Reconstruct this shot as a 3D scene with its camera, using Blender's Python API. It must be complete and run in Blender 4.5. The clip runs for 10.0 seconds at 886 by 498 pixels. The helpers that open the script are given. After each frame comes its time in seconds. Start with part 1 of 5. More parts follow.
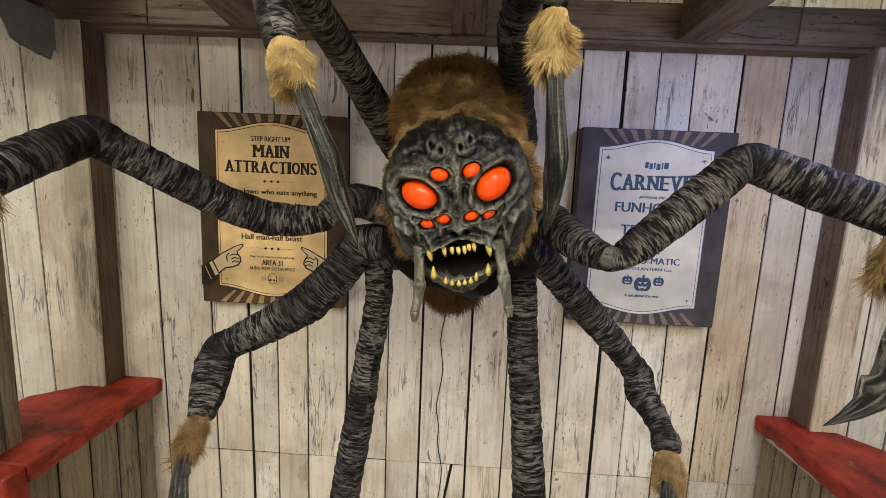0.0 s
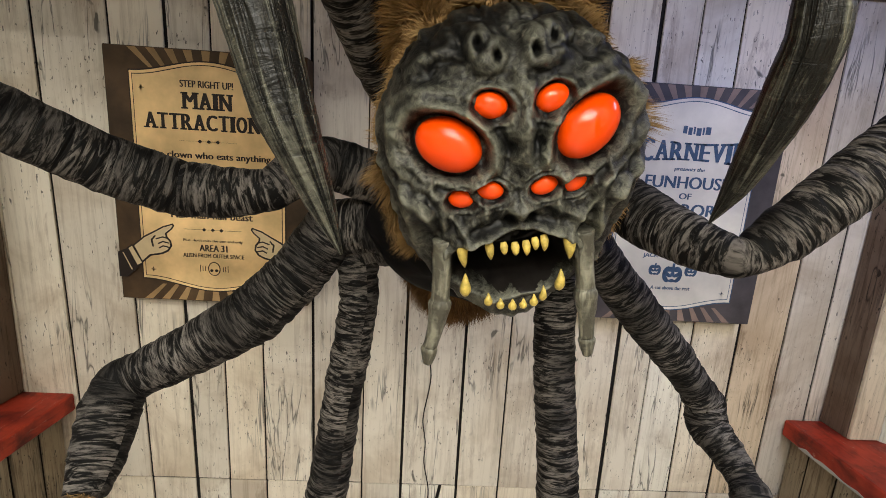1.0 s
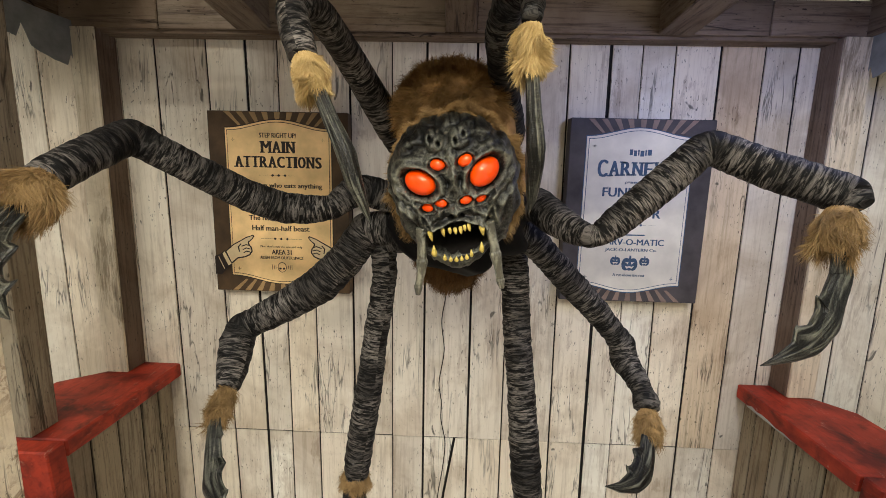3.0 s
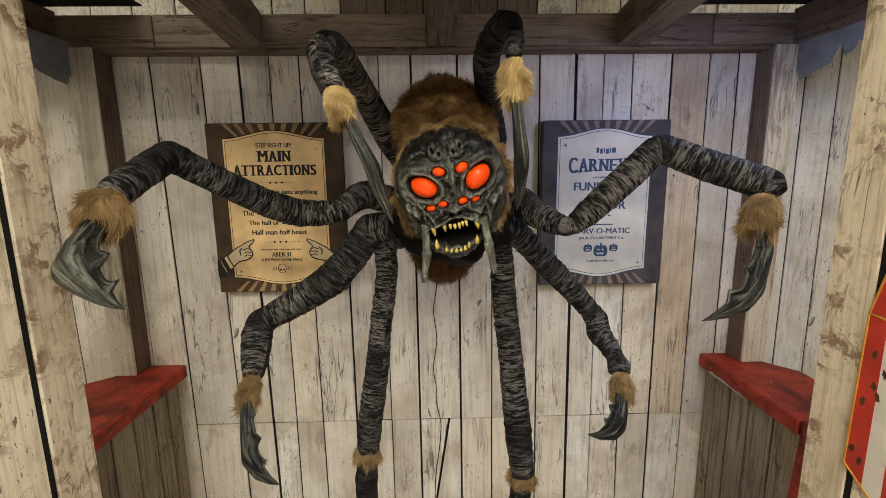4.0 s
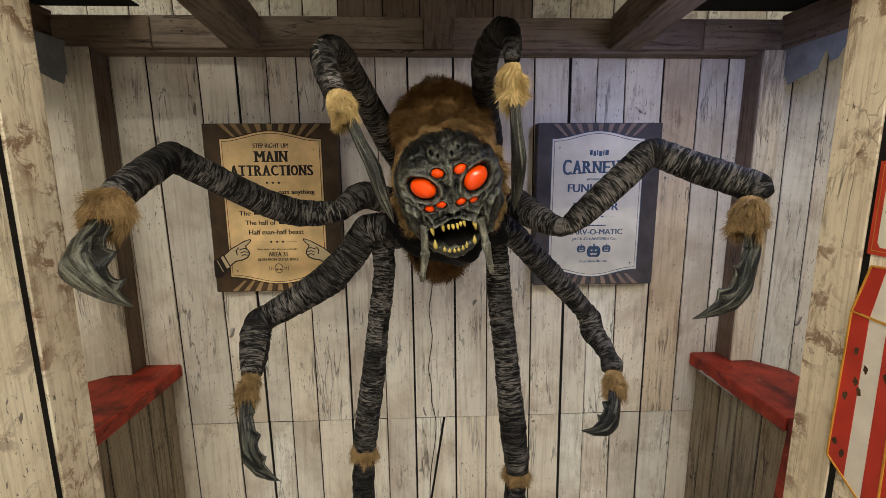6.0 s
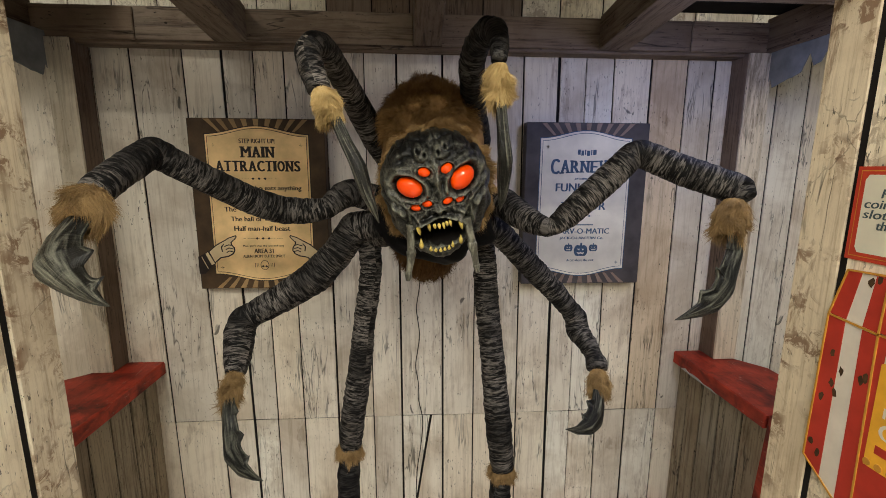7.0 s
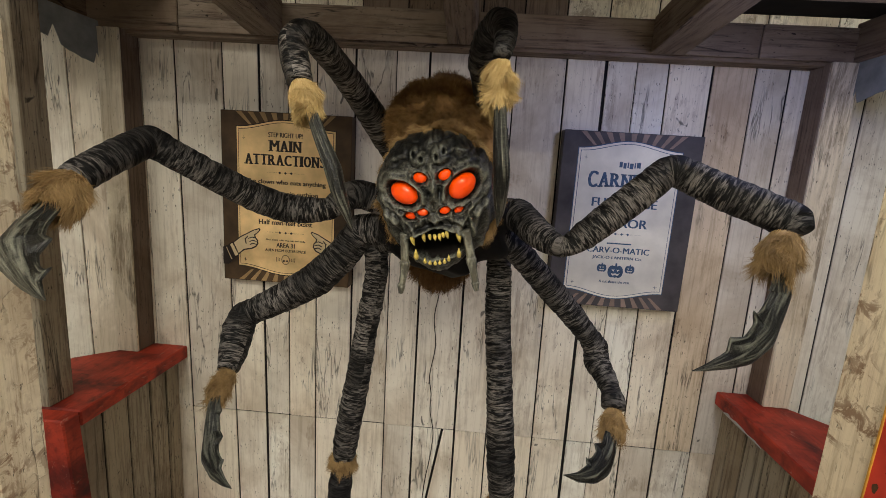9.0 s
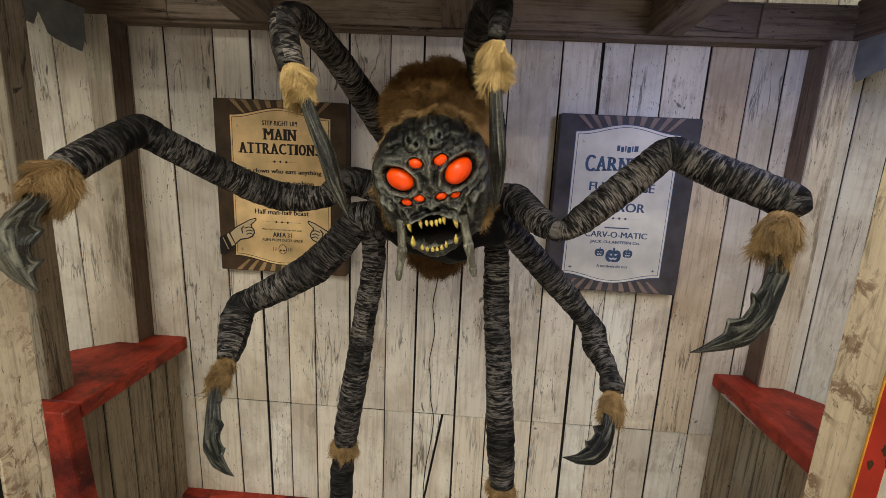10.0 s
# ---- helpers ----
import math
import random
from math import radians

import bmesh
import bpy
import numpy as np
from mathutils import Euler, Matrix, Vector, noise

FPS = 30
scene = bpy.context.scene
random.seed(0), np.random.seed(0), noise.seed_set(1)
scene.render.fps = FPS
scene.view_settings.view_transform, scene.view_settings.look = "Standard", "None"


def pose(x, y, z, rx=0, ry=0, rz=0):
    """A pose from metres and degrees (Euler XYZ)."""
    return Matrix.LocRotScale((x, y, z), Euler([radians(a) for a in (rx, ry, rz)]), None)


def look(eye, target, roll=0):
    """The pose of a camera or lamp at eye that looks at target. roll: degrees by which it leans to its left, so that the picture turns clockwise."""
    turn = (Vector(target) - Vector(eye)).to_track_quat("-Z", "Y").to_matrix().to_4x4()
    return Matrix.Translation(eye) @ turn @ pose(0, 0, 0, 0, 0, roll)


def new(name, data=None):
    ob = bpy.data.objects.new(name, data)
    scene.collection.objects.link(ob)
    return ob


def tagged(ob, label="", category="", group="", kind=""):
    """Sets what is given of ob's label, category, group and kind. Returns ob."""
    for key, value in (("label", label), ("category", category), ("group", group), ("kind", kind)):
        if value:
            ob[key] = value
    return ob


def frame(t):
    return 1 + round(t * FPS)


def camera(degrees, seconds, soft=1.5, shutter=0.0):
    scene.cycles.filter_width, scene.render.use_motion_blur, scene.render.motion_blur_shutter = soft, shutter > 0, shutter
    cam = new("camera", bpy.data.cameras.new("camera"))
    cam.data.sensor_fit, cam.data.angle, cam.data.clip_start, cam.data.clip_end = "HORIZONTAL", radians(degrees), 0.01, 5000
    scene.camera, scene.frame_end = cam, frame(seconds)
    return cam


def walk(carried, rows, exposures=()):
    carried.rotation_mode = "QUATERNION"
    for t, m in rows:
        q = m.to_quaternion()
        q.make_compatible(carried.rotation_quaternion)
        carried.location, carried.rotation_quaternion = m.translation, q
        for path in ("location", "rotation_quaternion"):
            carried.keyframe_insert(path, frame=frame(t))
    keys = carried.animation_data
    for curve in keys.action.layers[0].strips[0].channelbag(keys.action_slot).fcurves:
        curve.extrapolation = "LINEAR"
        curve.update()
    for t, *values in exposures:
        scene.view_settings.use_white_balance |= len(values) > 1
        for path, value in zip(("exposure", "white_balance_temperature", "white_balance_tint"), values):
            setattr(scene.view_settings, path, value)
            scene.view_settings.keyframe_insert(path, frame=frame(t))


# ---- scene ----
cam = camera(90.3, 10.0, 0.6)
PATH = [
    (0, (0.073, 0.034, 1.66), (0.003, 2.011, 1.364), 2.6),
    (0.5, (0.014, 0.218, 1.634), (0.023, 2.183, 1.263), 3.0),
    (1, (-0.009, 0.352, 1.627), (0.077, 2.311, 1.233), 3.5),
    (1.5, (-0.016, 0.37, 1.625), (0.098, 2.323, 1.211), 3.5),
    (2, (-0.003, 0.287, 1.64), (0.104, 2.246, 1.248), 3.0),
    (2.5, (0.044, 0.126, 1.656), (0.092, 2.093, 1.295), 2.2),
    (2.7, (0.09, 0.037, 1.654), (0.01, 2.008, 1.321), 1.7),
    (3.8, (0.02, -0.214, 1.668), (0.055, 1.758, 1.331), -0.6),
    (4, (0.023, -0.226, 1.671), (0.07, 1.744, 1.328), -0.7),
    (4.5, (0.021, -0.239, 1.67), (0.078, 1.73, 1.324), -0.7),
    (5, (0.015, -0.248, 1.671), (0.08, 1.722, 1.33), -0.6),
    (5.5, (0.01, -0.247, 1.671), (0.081, 1.724, 1.337), -0.4),
    (7, (0.019, -0.243, 1.679), (0.144, 1.721, 1.323), 0.3),
    (7.5, (0.06, -0.214, 1.683), (0.204, 1.751, 1.341), 1.4),
    (8, (0.116, -0.194, 1.692), (0.178, 1.777, 1.36), 2.5),
    (8.5, (0.128, -0.162, 1.682), (0.067, 1.807, 1.34), 3.3),
    (9, (0.139, -0.154, 1.69), (0.034, 1.812, 1.338), 3.6),
    (9.5, (0.148, -0.151, 1.687), (0.041, 1.81, 1.31), 3.5),
    (10, (0.141, -0.15, 1.686), (0.048, 1.806, 1.28), 2.8),
]
EXPOSURES = [(0, -0.10), (0.5, -0.19), (1, -0.14), (1.5, -0.16), (2.5, -0.01), (4, -0.38), (5.5, -0.49), (7.5, -0.50), (10, -0.50)]
walk(cam, [(t, look(eye, target, roll)) for t, eye, target, roll in PATH], EXPOSURES)

# ---- world and lamps ----
world = bpy.data.worlds.new("world")
scene.world = world
world.use_nodes = True
world.node_tree.nodes["Background"].inputs[0].default_value = (0.80, 0.78, 0.74, 1)
world.node_tree.nodes["Background"].inputs[1].default_value = 0.03


def area_lamp(name, place, target, size_x, size_y, watts, colour):
    data = bpy.data.lights.new(name, "AREA")
    data.shape, data.size, data.size_y, data.energy, data.color = "RECTANGLE", size_x, size_y, watts, colour
    ob = new(name, data)
    ob.matrix_world = look(place, target)
    return ob


# The outer two, at x -2.5 and 2.5, are added to brighten the sides.
CEILING_LIGHTS = ((-0.1, -0.55, 26), (-0.1, -1.55, 112), (-0.1, -2.75, 168), (-2.5, -0.8, 42), (2.5, -0.8, 34))
for lamp_x, lamp_y, watts in CEILING_LIGHTS:
    area_lamp("tube_light", (lamp_x, lamp_y, 3.27), (lamp_x, lamp_y + 0.001, 0), 2.4, 0.16, watts, (1.0, 0.98, 0.885))
# Unseen lamp, added to give the right of the back wall its bluish tint.
area_lamp("blue_fill_light", (0.92, 0.82, 2.12), (0.92, 1.68, 1.36), 0.25, 0.25, 5.4, (0.44, 0.52, 1.0))


# ---- materials ----
class Nodes:
    """A short way to write node trees."""

    def __init__(self, name):
        self.material = bpy.data.materials.new(name)
        self.material.use_nodes = True
        self.tree = self.material.node_tree
        self.bsdf = self.tree.nodes["Principled BSDF"]

    def add(self, kind, **values):
        node = self.tree.nodes.new(kind)
        for key, value in values.items():
            if key == "blend":
                node.blend_type = value
            elif key == "data":
                node.data_type = value
            elif key == "operation":
                node.operation = value
            elif key == "feature":
                node.feature = value
            elif key == "bands":
                node.bands_direction = value
        return node

    def link(self, a, b):
        self.tree.links.new(a, b)

    def coords(self, scale, random_shift=True, uv=False):
        source = self.add("ShaderNodeTexCoord").outputs["UV" if uv else "Object"]
        mapping = self.add("ShaderNodeMapping")
        mapping.inputs["Scale"].default_value = scale
        if random_shift:
            info = self.add("ShaderNodeObjectInfo")
            mul = self.add("ShaderNodeVectorMath", operation="SCALE")
            mul.inputs[0].default_value = (31.0, 17.0, 43.0)
            self.link(info.outputs["Random"], mul.inputs["Scale"])
            self.link(mul.outputs[0], mapping.inputs["Location"])
        self.link(source, mapping.inputs["Vector"])
        return mapping.outputs[0]

    def noise(self, vector, scale, detail=4.0, rough=0.55, distort=0.0):
        node = self.add("ShaderNodeTexNoise")
        node.inputs["Scale"].default_value, node.inputs["Detail"].default_value = scale, detail
        node.inputs["Roughness"].default_value, node.inputs["Distortion"].default_value = rough, distort
        self.link(vector, node.inputs["Vector"])
        return node.outputs["Fac"]

    def ramp(self, fac, stops):
        node = self.add("ShaderNodeValToRGB")
        elements = node.color_ramp.elements
        while len(elements) < len(stops):
            elements.new(0.5)
        for element, (at, colour) in zip(elements, stops):
            element.position = at
            element.color = (*colour, 1) if len(colour) == 3 else colour
        self.link(fac, node.inputs[0])
        return node.outputs[0]

    def mix(self, fac, a, b, blend="MIX"):
        node = self.add("ShaderNodeMix", data="RGBA", blend=blend)
        for socket, value in ((node.inputs["Factor"], fac), (node.inputs[6], a), (node.inputs[7], b)):
            if isinstance(value, (int, float)):
                socket.default_value = value
            elif isinstance(value, tuple):
                socket.default_value = (*value, 1)
            else:
                self.link(value, socket)
        return node.outputs[2]

    def maths(self, operation, a, b=0.0):
        node = self.add("ShaderNodeMath", operation=operation)
        for socket, value in zip(node.inputs, (a, b)):
            if isinstance(value, (int, float)):
                socket.default_value = value
            else:
                self.link(value, socket)
        return node.outputs[0]

    def finish(self, colour, rough=0.6, bump=None, strength=0.3, distance=0.002, metal=0.0, gloss=0.3):
        if isinstance(colour, tuple):
            self.bsdf.inputs["Base Color"].default_value = (*colour, 1)
        else:
            self.link(colour, self.bsdf.inputs["Base Color"])
        if isinstance(rough, (int, float)):
            self.bsdf.inputs["Roughness"].default_value = rough
        else:
            self.link(rough, self.bsdf.inputs["Roughness"])
        self.bsdf.inputs["Metallic"].default_value = metal
        self.bsdf.inputs["Specular IOR Level"].default_value = gloss
        if bump is not None:
            node = self.add("ShaderNodeBump")
            node.inputs["Strength"].default_value, node.inputs["Distance"].default_value = strength, distance
            self.link(bump, node.inputs["Height"])
            self.link(node.outputs[0], self.bsdf.inputs["Normal"])
        return self.material


BLACK, WHITE = (0, 0, 0), (1, 1, 1)


def wood(name, light, dark, bare, axis=2, wear=0.5, spread=0.25, crackle=0.0, fine=1.0):
    """Weathered painted boards: fine grain along an axis, peeled patches, dashes, cracks and stains; each board differs."""
    n = Nodes(name)

    def along(across, down):
        return n.coords(tuple(down if k == axis else across for k in range(3)))

    even = n.coords((1, 1, 1))
    grain = n.noise(along(70 * fine, 3.2 * fine), 1.0, 7, 0.72, 0.3)
    base = n.mix(n.ramp(grain, ((0.34, BLACK), (0.52, WHITE))), dark, light)
    broad = n.noise(along(7, 2.0), 1.0, 6, 0.7, 0.6)
    peel = n.ramp(broad, ((0.555, BLACK), (0.60, WHITE)))
    peel = n.maths("MULTIPLY", peel, n.ramp(n.noise(along(90 * fine, 7 * fine), 1.0, 5, 0.75), ((0.40, BLACK), (0.56, WHITE))))
    base = n.mix(n.maths("MULTIPLY", peel, wear), base, bare)
    info = n.add("ShaderNodeObjectInfo").outputs["Random"]
    tint = n.ramp(info, ((0.0, (1 - spread, 1 - spread * 1.15, 1 - spread * 1.3)), (0.3, (1, 0.97, 0.93)), (0.65, (0.98, 0.92, 0.84)), (1.0, (0.97, 0.99, 1.0))))
    base = n.mix(1.0, base, tint, "MULTIPLY")
    stain = n.ramp(n.noise(even, 3.0, 6, 0.65, 0.5), ((0.36, (0.66, 0.60, 0.54)), (0.54, WHITE)))
    base = n.mix(0.75, base, stain, "MULTIPLY")
    dashes = n.ramp(n.noise(along(170, 52), 1.0, 3, 0.55, 0.4), ((0.645, BLACK), (0.67, WHITE)))
    dashes = n.maths("MULTIPLY", dashes, n.ramp(n.noise(even, 6.0, 3), ((0.46, BLACK), (0.54, WHITE))))
    crack = n.ramp(n.noise(along(11, 1.1), 1.0, 4, 0.6, 0.5), ((0.487, BLACK), (0.50, WHITE), (0.513, BLACK)))
    crack = n.maths("MULTIPLY", crack, n.ramp(n.noise(even, 2.6, 2), ((0.52, BLACK), (0.60, WHITE))))
    knots = n.ramp(n.noise(along(17, 11), 1.0, 2, 0.5, 0.8), ((0.735, BLACK), (0.765, WHITE)))
    marks = n.maths("MAXIMUM", n.maths("MAXIMUM", dashes, crack), knots)
    if crackle:
        cell = n.add("ShaderNodeTexVoronoi", feature="DISTANCE_TO_EDGE")
        cell.inputs["Scale"].default_value = 7.0
        wobble = n.add("ShaderNodeTexNoise")
        wobble.inputs["Scale"].default_value, wobble.inputs["Detail"].default_value = 9.0, 5.0
        n.link(even, wobble.inputs["Vector"])
        n.link(n.mix(0.09, even, wobble.outputs["Color"], "LINEAR_LIGHT"), cell.inputs["Vector"])
        lines = n.ramp(cell.outputs["Distance"], ((0.004, WHITE), (0.014, BLACK)))
        lines = n.maths("MULTIPLY", lines, n.ramp(n.noise(even, 4.2, 3, 0.6), ((0.54, BLACK), (0.60, WHITE))))
        blots = n.ramp(n.noise(even, 30, 6, 0.72, 0.6), ((0.49, BLACK), (0.56, WHITE)))
        blots = n.maths("MULTIPLY", blots, n.ramp(n.noise(even, 7, 3, 0.6), ((0.43, BLACK), (0.56, WHITE))))
        base = n.mix(n.maths("MULTIPLY", blots, crackle), base, bare)
        marks = n.maths("MAXIMUM", marks, n.maths("MULTIPLY", lines, crackle * 0.5))
    base = n.mix(n.maths("MULTIPLY", marks, 0.85), base, tuple(c * 0.16 for c in dark))
    rough = n.ramp(grain, ((0.3, (0.8, 0.8, 0.8)), (0.6, (0.55, 0.55, 0.55))))
    height = n.maths("SUBTRACT", n.maths("MULTIPLY", grain, 0.5), n.maths("ADD", marks, n.maths("MULTIPLY", peel, 0.5)))
    return n.finish(base, rough, height, 0.6, 0.002, gloss=0.15)


WHITE_WOOD = wood("whitewashed_wood", (0.84, 0.795, 0.705), (0.66, 0.605, 0.52), (0.34, 0.255, 0.19), wear=0.45, spread=0.20)
TAN_WOOD = wood("tan_stained_boards", (0.70, 0.60, 0.47), (0.50, 0.41, 0.30), (0.24, 0.16, 0.10), wear=0.6, spread=0.08)
PALE_WOOD = wood("pale_wood", (0.88, 0.84, 0.72), (0.64, 0.58, 0.47), (0.36, 0.28, 0.20), wear=0.65, spread=0.15, crackle=0.7, fine=1.7)
STAINED_WOOD = wood("stained_pale_wood", (0.72, 0.65, 0.52), (0.50, 0.425, 0.32), (0.24, 0.15, 0.095), wear=0.7, spread=0.1, crackle=0.95, fine=1.7)
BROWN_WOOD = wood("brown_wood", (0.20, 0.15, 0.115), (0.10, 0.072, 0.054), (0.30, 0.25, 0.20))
LIT_POST_WOOD = wood("lit_weathered_post_board", (0.74, 0.68, 0.56), (0.50, 0.445, 0.35), (0.20, 0.15, 0.105), wear=0.7)
GREY_WOOD = wood("grey_wood", (0.34, 0.295, 0.225), (0.135, 0.112, 0.086), (0.15, 0.11, 0.08), wear=0.7)
BEAM_WOOD = wood("beam_wood", (0.27, 0.21, 0.16), (0.105, 0.078, 0.06), (0.16, 0.11, 0.075), axis=0)
RAFTER_WOOD = wood("rafter_wood", (0.20, 0.155, 0.118), (0.08, 0.06, 0.046), (0.13, 0.09, 0.065), axis=1)


def red_paint():
    n = Nodes("worn_red_paint")
    even, long = n.coords((1, 1, 1)), n.coords((16, 5, 16))
    broad = n.noise(even, 5, 4, 0.6, 0.4)
    base = n.mix(n.ramp(broad, ((0.34, BLACK), (0.60, WHITE))), (0.13, 0.013, 0.010), (0.46, 0.052, 0.025))
    grain = n.noise(n.coords((60, 9, 60)), 1.0, 5, 0.7, 0.5)
    base = n.mix(n.maths("MULTIPLY", n.ramp(grain, ((0.50, BLACK), (0.66, WHITE))), 0.45), base, (0.09, 0.012, 0.010))
    scuff = n.ramp(n.noise(long, 2.6, 6, 0.75, 0.7), ((0.61, BLACK), (0.66, WHITE)))
    base = n.mix(n.maths("MULTIPLY", scuff, 0.45), base, (0.55, 0.33, 0.25))
    dirt = n.ramp(n.noise(even, 8, 5, 0.65, 0.6), ((0.48, BLACK), (0.66, WHITE)))
    base = n.mix(n.maths("MULTIPLY", dirt, 0.75), base, (0.022, 0.010, 0.009))
    return n.finish(base, 0.5, grain, 0.3, 0.002, gloss=0.2)


RED = red_paint()


def plain(name, colour, rough=0.6, vary=0.15, scale=12.0, metal=0.0, bump=0.1):
    n = Nodes(name)
    fac = n.noise(n.coords((1, 1, 1)), scale, 5, 0.6)
    low = tuple(c * (1 - vary) for c in colour)
    high = tuple(min(1, c * (1 + vary)) for c in colour)
    return n.finish(n.mix(n.ramp(fac, ((0.3, BLACK), (0.7, WHITE))), low, high), rough, fac, bump, 0.002, metal)


GAP = plain("dark_gap", (0.012, 0.010, 0.009), 0.9)


def leg_cloth(name, pale, dark):
    """Printed stretch cloth: ragged pale rings round the limb between dark ones; v of the UV map runs along it in metres."""
    n = Nodes(name)
    warp = n.noise(n.coords((4.5, 130.0, 1.0), True, True), 1.0, 5, 0.66, 1.1)
    bands = n.ramp(warp, ((0.46, BLACK), (0.56, WHITE)))
    fleck = n.ramp(n.noise(n.coords((14, 300, 1), True, True), 1.0, 4, 0.65), ((0.36, (0.2, 0.2, 0.2)), (0.56, WHITE)))
    patches = n.ramp(n.noise(n.coords((1.3, 9, 1), True, True), 1.0, 2), ((0.36, (0.16, 0.16, 0.16)), (0.62, WHITE)))
    fac = n.maths("MULTIPLY", n.maths("MULTIPLY", bands, fleck), patches)
    colour = n.mix(fac, dark, pale)
    folds = n.noise(n.coords((1.6, 70, 1), True, True), 1.0, 3, 0.5, 0.7)
    return n.finish(colour, 0.62, folds, 0.9, 0.007, gloss=0.10)


CLOTH = leg_cloth("banded_grey_cloth", (0.180, 0.162, 0.148), (0.005, 0.0045, 0.0045))
DARK_CLOTH = leg_cloth("dark_banded_cloth", (0.080, 0.076, 0.072), (0.0045, 0.004, 0.0045))


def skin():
    """Dry-brushed rubber: what stands proud is pale, hollows are painted as shaded; fine dark pits all over, a darker
    crown.
    """
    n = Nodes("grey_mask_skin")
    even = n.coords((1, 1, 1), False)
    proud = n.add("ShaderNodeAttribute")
    proud.attribute_name = "brush_and_shade"
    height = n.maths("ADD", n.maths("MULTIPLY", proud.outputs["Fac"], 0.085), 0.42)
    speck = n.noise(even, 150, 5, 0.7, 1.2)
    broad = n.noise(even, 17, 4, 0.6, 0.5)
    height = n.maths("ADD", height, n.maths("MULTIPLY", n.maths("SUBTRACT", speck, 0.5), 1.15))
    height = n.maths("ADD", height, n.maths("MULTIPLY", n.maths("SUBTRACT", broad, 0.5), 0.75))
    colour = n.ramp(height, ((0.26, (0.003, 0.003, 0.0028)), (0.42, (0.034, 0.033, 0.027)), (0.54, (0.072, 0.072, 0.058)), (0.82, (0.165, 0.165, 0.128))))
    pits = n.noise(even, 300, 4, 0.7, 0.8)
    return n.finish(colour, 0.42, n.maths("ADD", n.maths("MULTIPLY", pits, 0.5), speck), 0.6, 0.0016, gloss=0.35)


SKIN = skin()


def horn(name, pale, dark, along=(8, 26, 1), rings=(3, 150, 1)):
    """Ribbed horn: fine streaks along it, soft rings across it."""
    n = Nodes(name)
    streak = n.noise(n.coords(along, True, True), 1.0, 4, 0.6, 0.8)
    ring = n.noise(n.coords(rings, True, True), 1.0, 4, 0.6, 1.6)
    height = n.maths("ADD", n.maths("MULTIPLY", streak, 0.80), n.maths("MULTIPLY", ring, 0.20))
    fac = n.ramp(height, ((0.47, BLACK), (0.63, WHITE)))
    return n.finish(n.mix(fac, dark, pale), 0.38, height, 1.0, 0.005, gloss=0.32)


CLAW = horn("dark_green_horn", (0.14, 0.14, 0.112), (0.004, 0.004, 0.0034), (17, 9, 1), (2.5, 240, 1))
FANG = horn("grey_green_horn", (0.26, 0.255, 0.20), (0.085, 0.080, 0.062), (5, 20, 1), (2, 90, 1))
TOOTH = plain("yellow_tooth", (0.54, 0.41, 0.10), 0.35, 0.4, 160)
MOUTH = plain("dark_mouth_lining", (0.012, 0.010, 0.009), 0.35, 0.5, 60)


def eye_red():
    n = Nodes("glossy_orange_eye")
    n.bsdf.inputs["Coat Weight"].default_value = 0.9
    n.bsdf.inputs["Coat Roughness"].default_value = 0.03
    n.bsdf.inputs["Subsurface Weight"].default_value = 0.0
    return n.finish((0.93, 0.070, 0.001), 0.28, gloss=0.05)


EYE_RED = eye_red()


def fur(name, root, tip):
    n = Nodes(name)
    island = n.add("ShaderNodeNewGeometry").outputs["Random Per Island"]
    tuft = n.ramp(n.noise(n.coords((1, 1, 1), False), 34, 4, 0.6, 0.5), ((0.34, BLACK), (0.66, WHITE)))
    colour = n.mix(n.maths("ADD", n.maths("MULTIPLY", island, 0.45), n.maths("MULTIPLY", tuft, 0.50)), root, tip)
    clump = n.ramp(n.noise(n.coords((1, 1, 1), False), 13, 3), ((0.35, (0.68, 0.65, 0.62)), (0.65, (1.1, 1.1, 1.1))))
    return n.finish(n.mix(1.0, colour, clump, "MULTIPLY"), 0.7, gloss=0.15)


BROWN_FUR = fur("dark_brown_fur", (0.060, 0.030, 0.011), (0.30, 0.165, 0.066))
GOLD_FUR = fur("golden_tan_fur", (0.24, 0.14, 0.052), (0.60, 0.41, 0.19))
RUST_FUR = fur("rusty_fur", (0.12, 0.062, 0.022), (0.44, 0.265, 0.105))
TAN_FUR = fur("tan_fur", (0.15, 0.09, 0.036), (0.45, 0.30, 0.14))
STRAW_FUR = fur("straw_fur", (0.34, 0.225, 0.08), (0.64, 0.48, 0.23))


# ---- mesh helpers ----
def part(name, mesh, material, parent=None, label=""):
    """Links a mesh (or a bmesh) as one object under a thing or a part."""
    if isinstance(mesh, bmesh.types.BMesh):
        data = bpy.data.meshes.new(name)
        mesh.to_mesh(data)
        mesh.free()
        mesh = data
    if material and not mesh.materials:
        mesh.materials.append(material)
    ob = new(name, mesh)
    if parent:
        ob.parent = parent
    if label:
        ob["label"] = label
    return ob


def empty(name, place=(0, 0, 0)):
    ob = new(name)
    ob.location = place
    return ob


def smooth(mesh):
    mesh.polygons.foreach_set("use_smooth", [True] * len(mesh.polygons))
    return mesh


def solid(name, verts, faces, soft=False):
    mesh = bpy.data.meshes.new(name)
    mesh.from_pydata([tuple(v) for v in verts], [], faces)
    mesh.update()
    return smooth(mesh) if soft else mesh


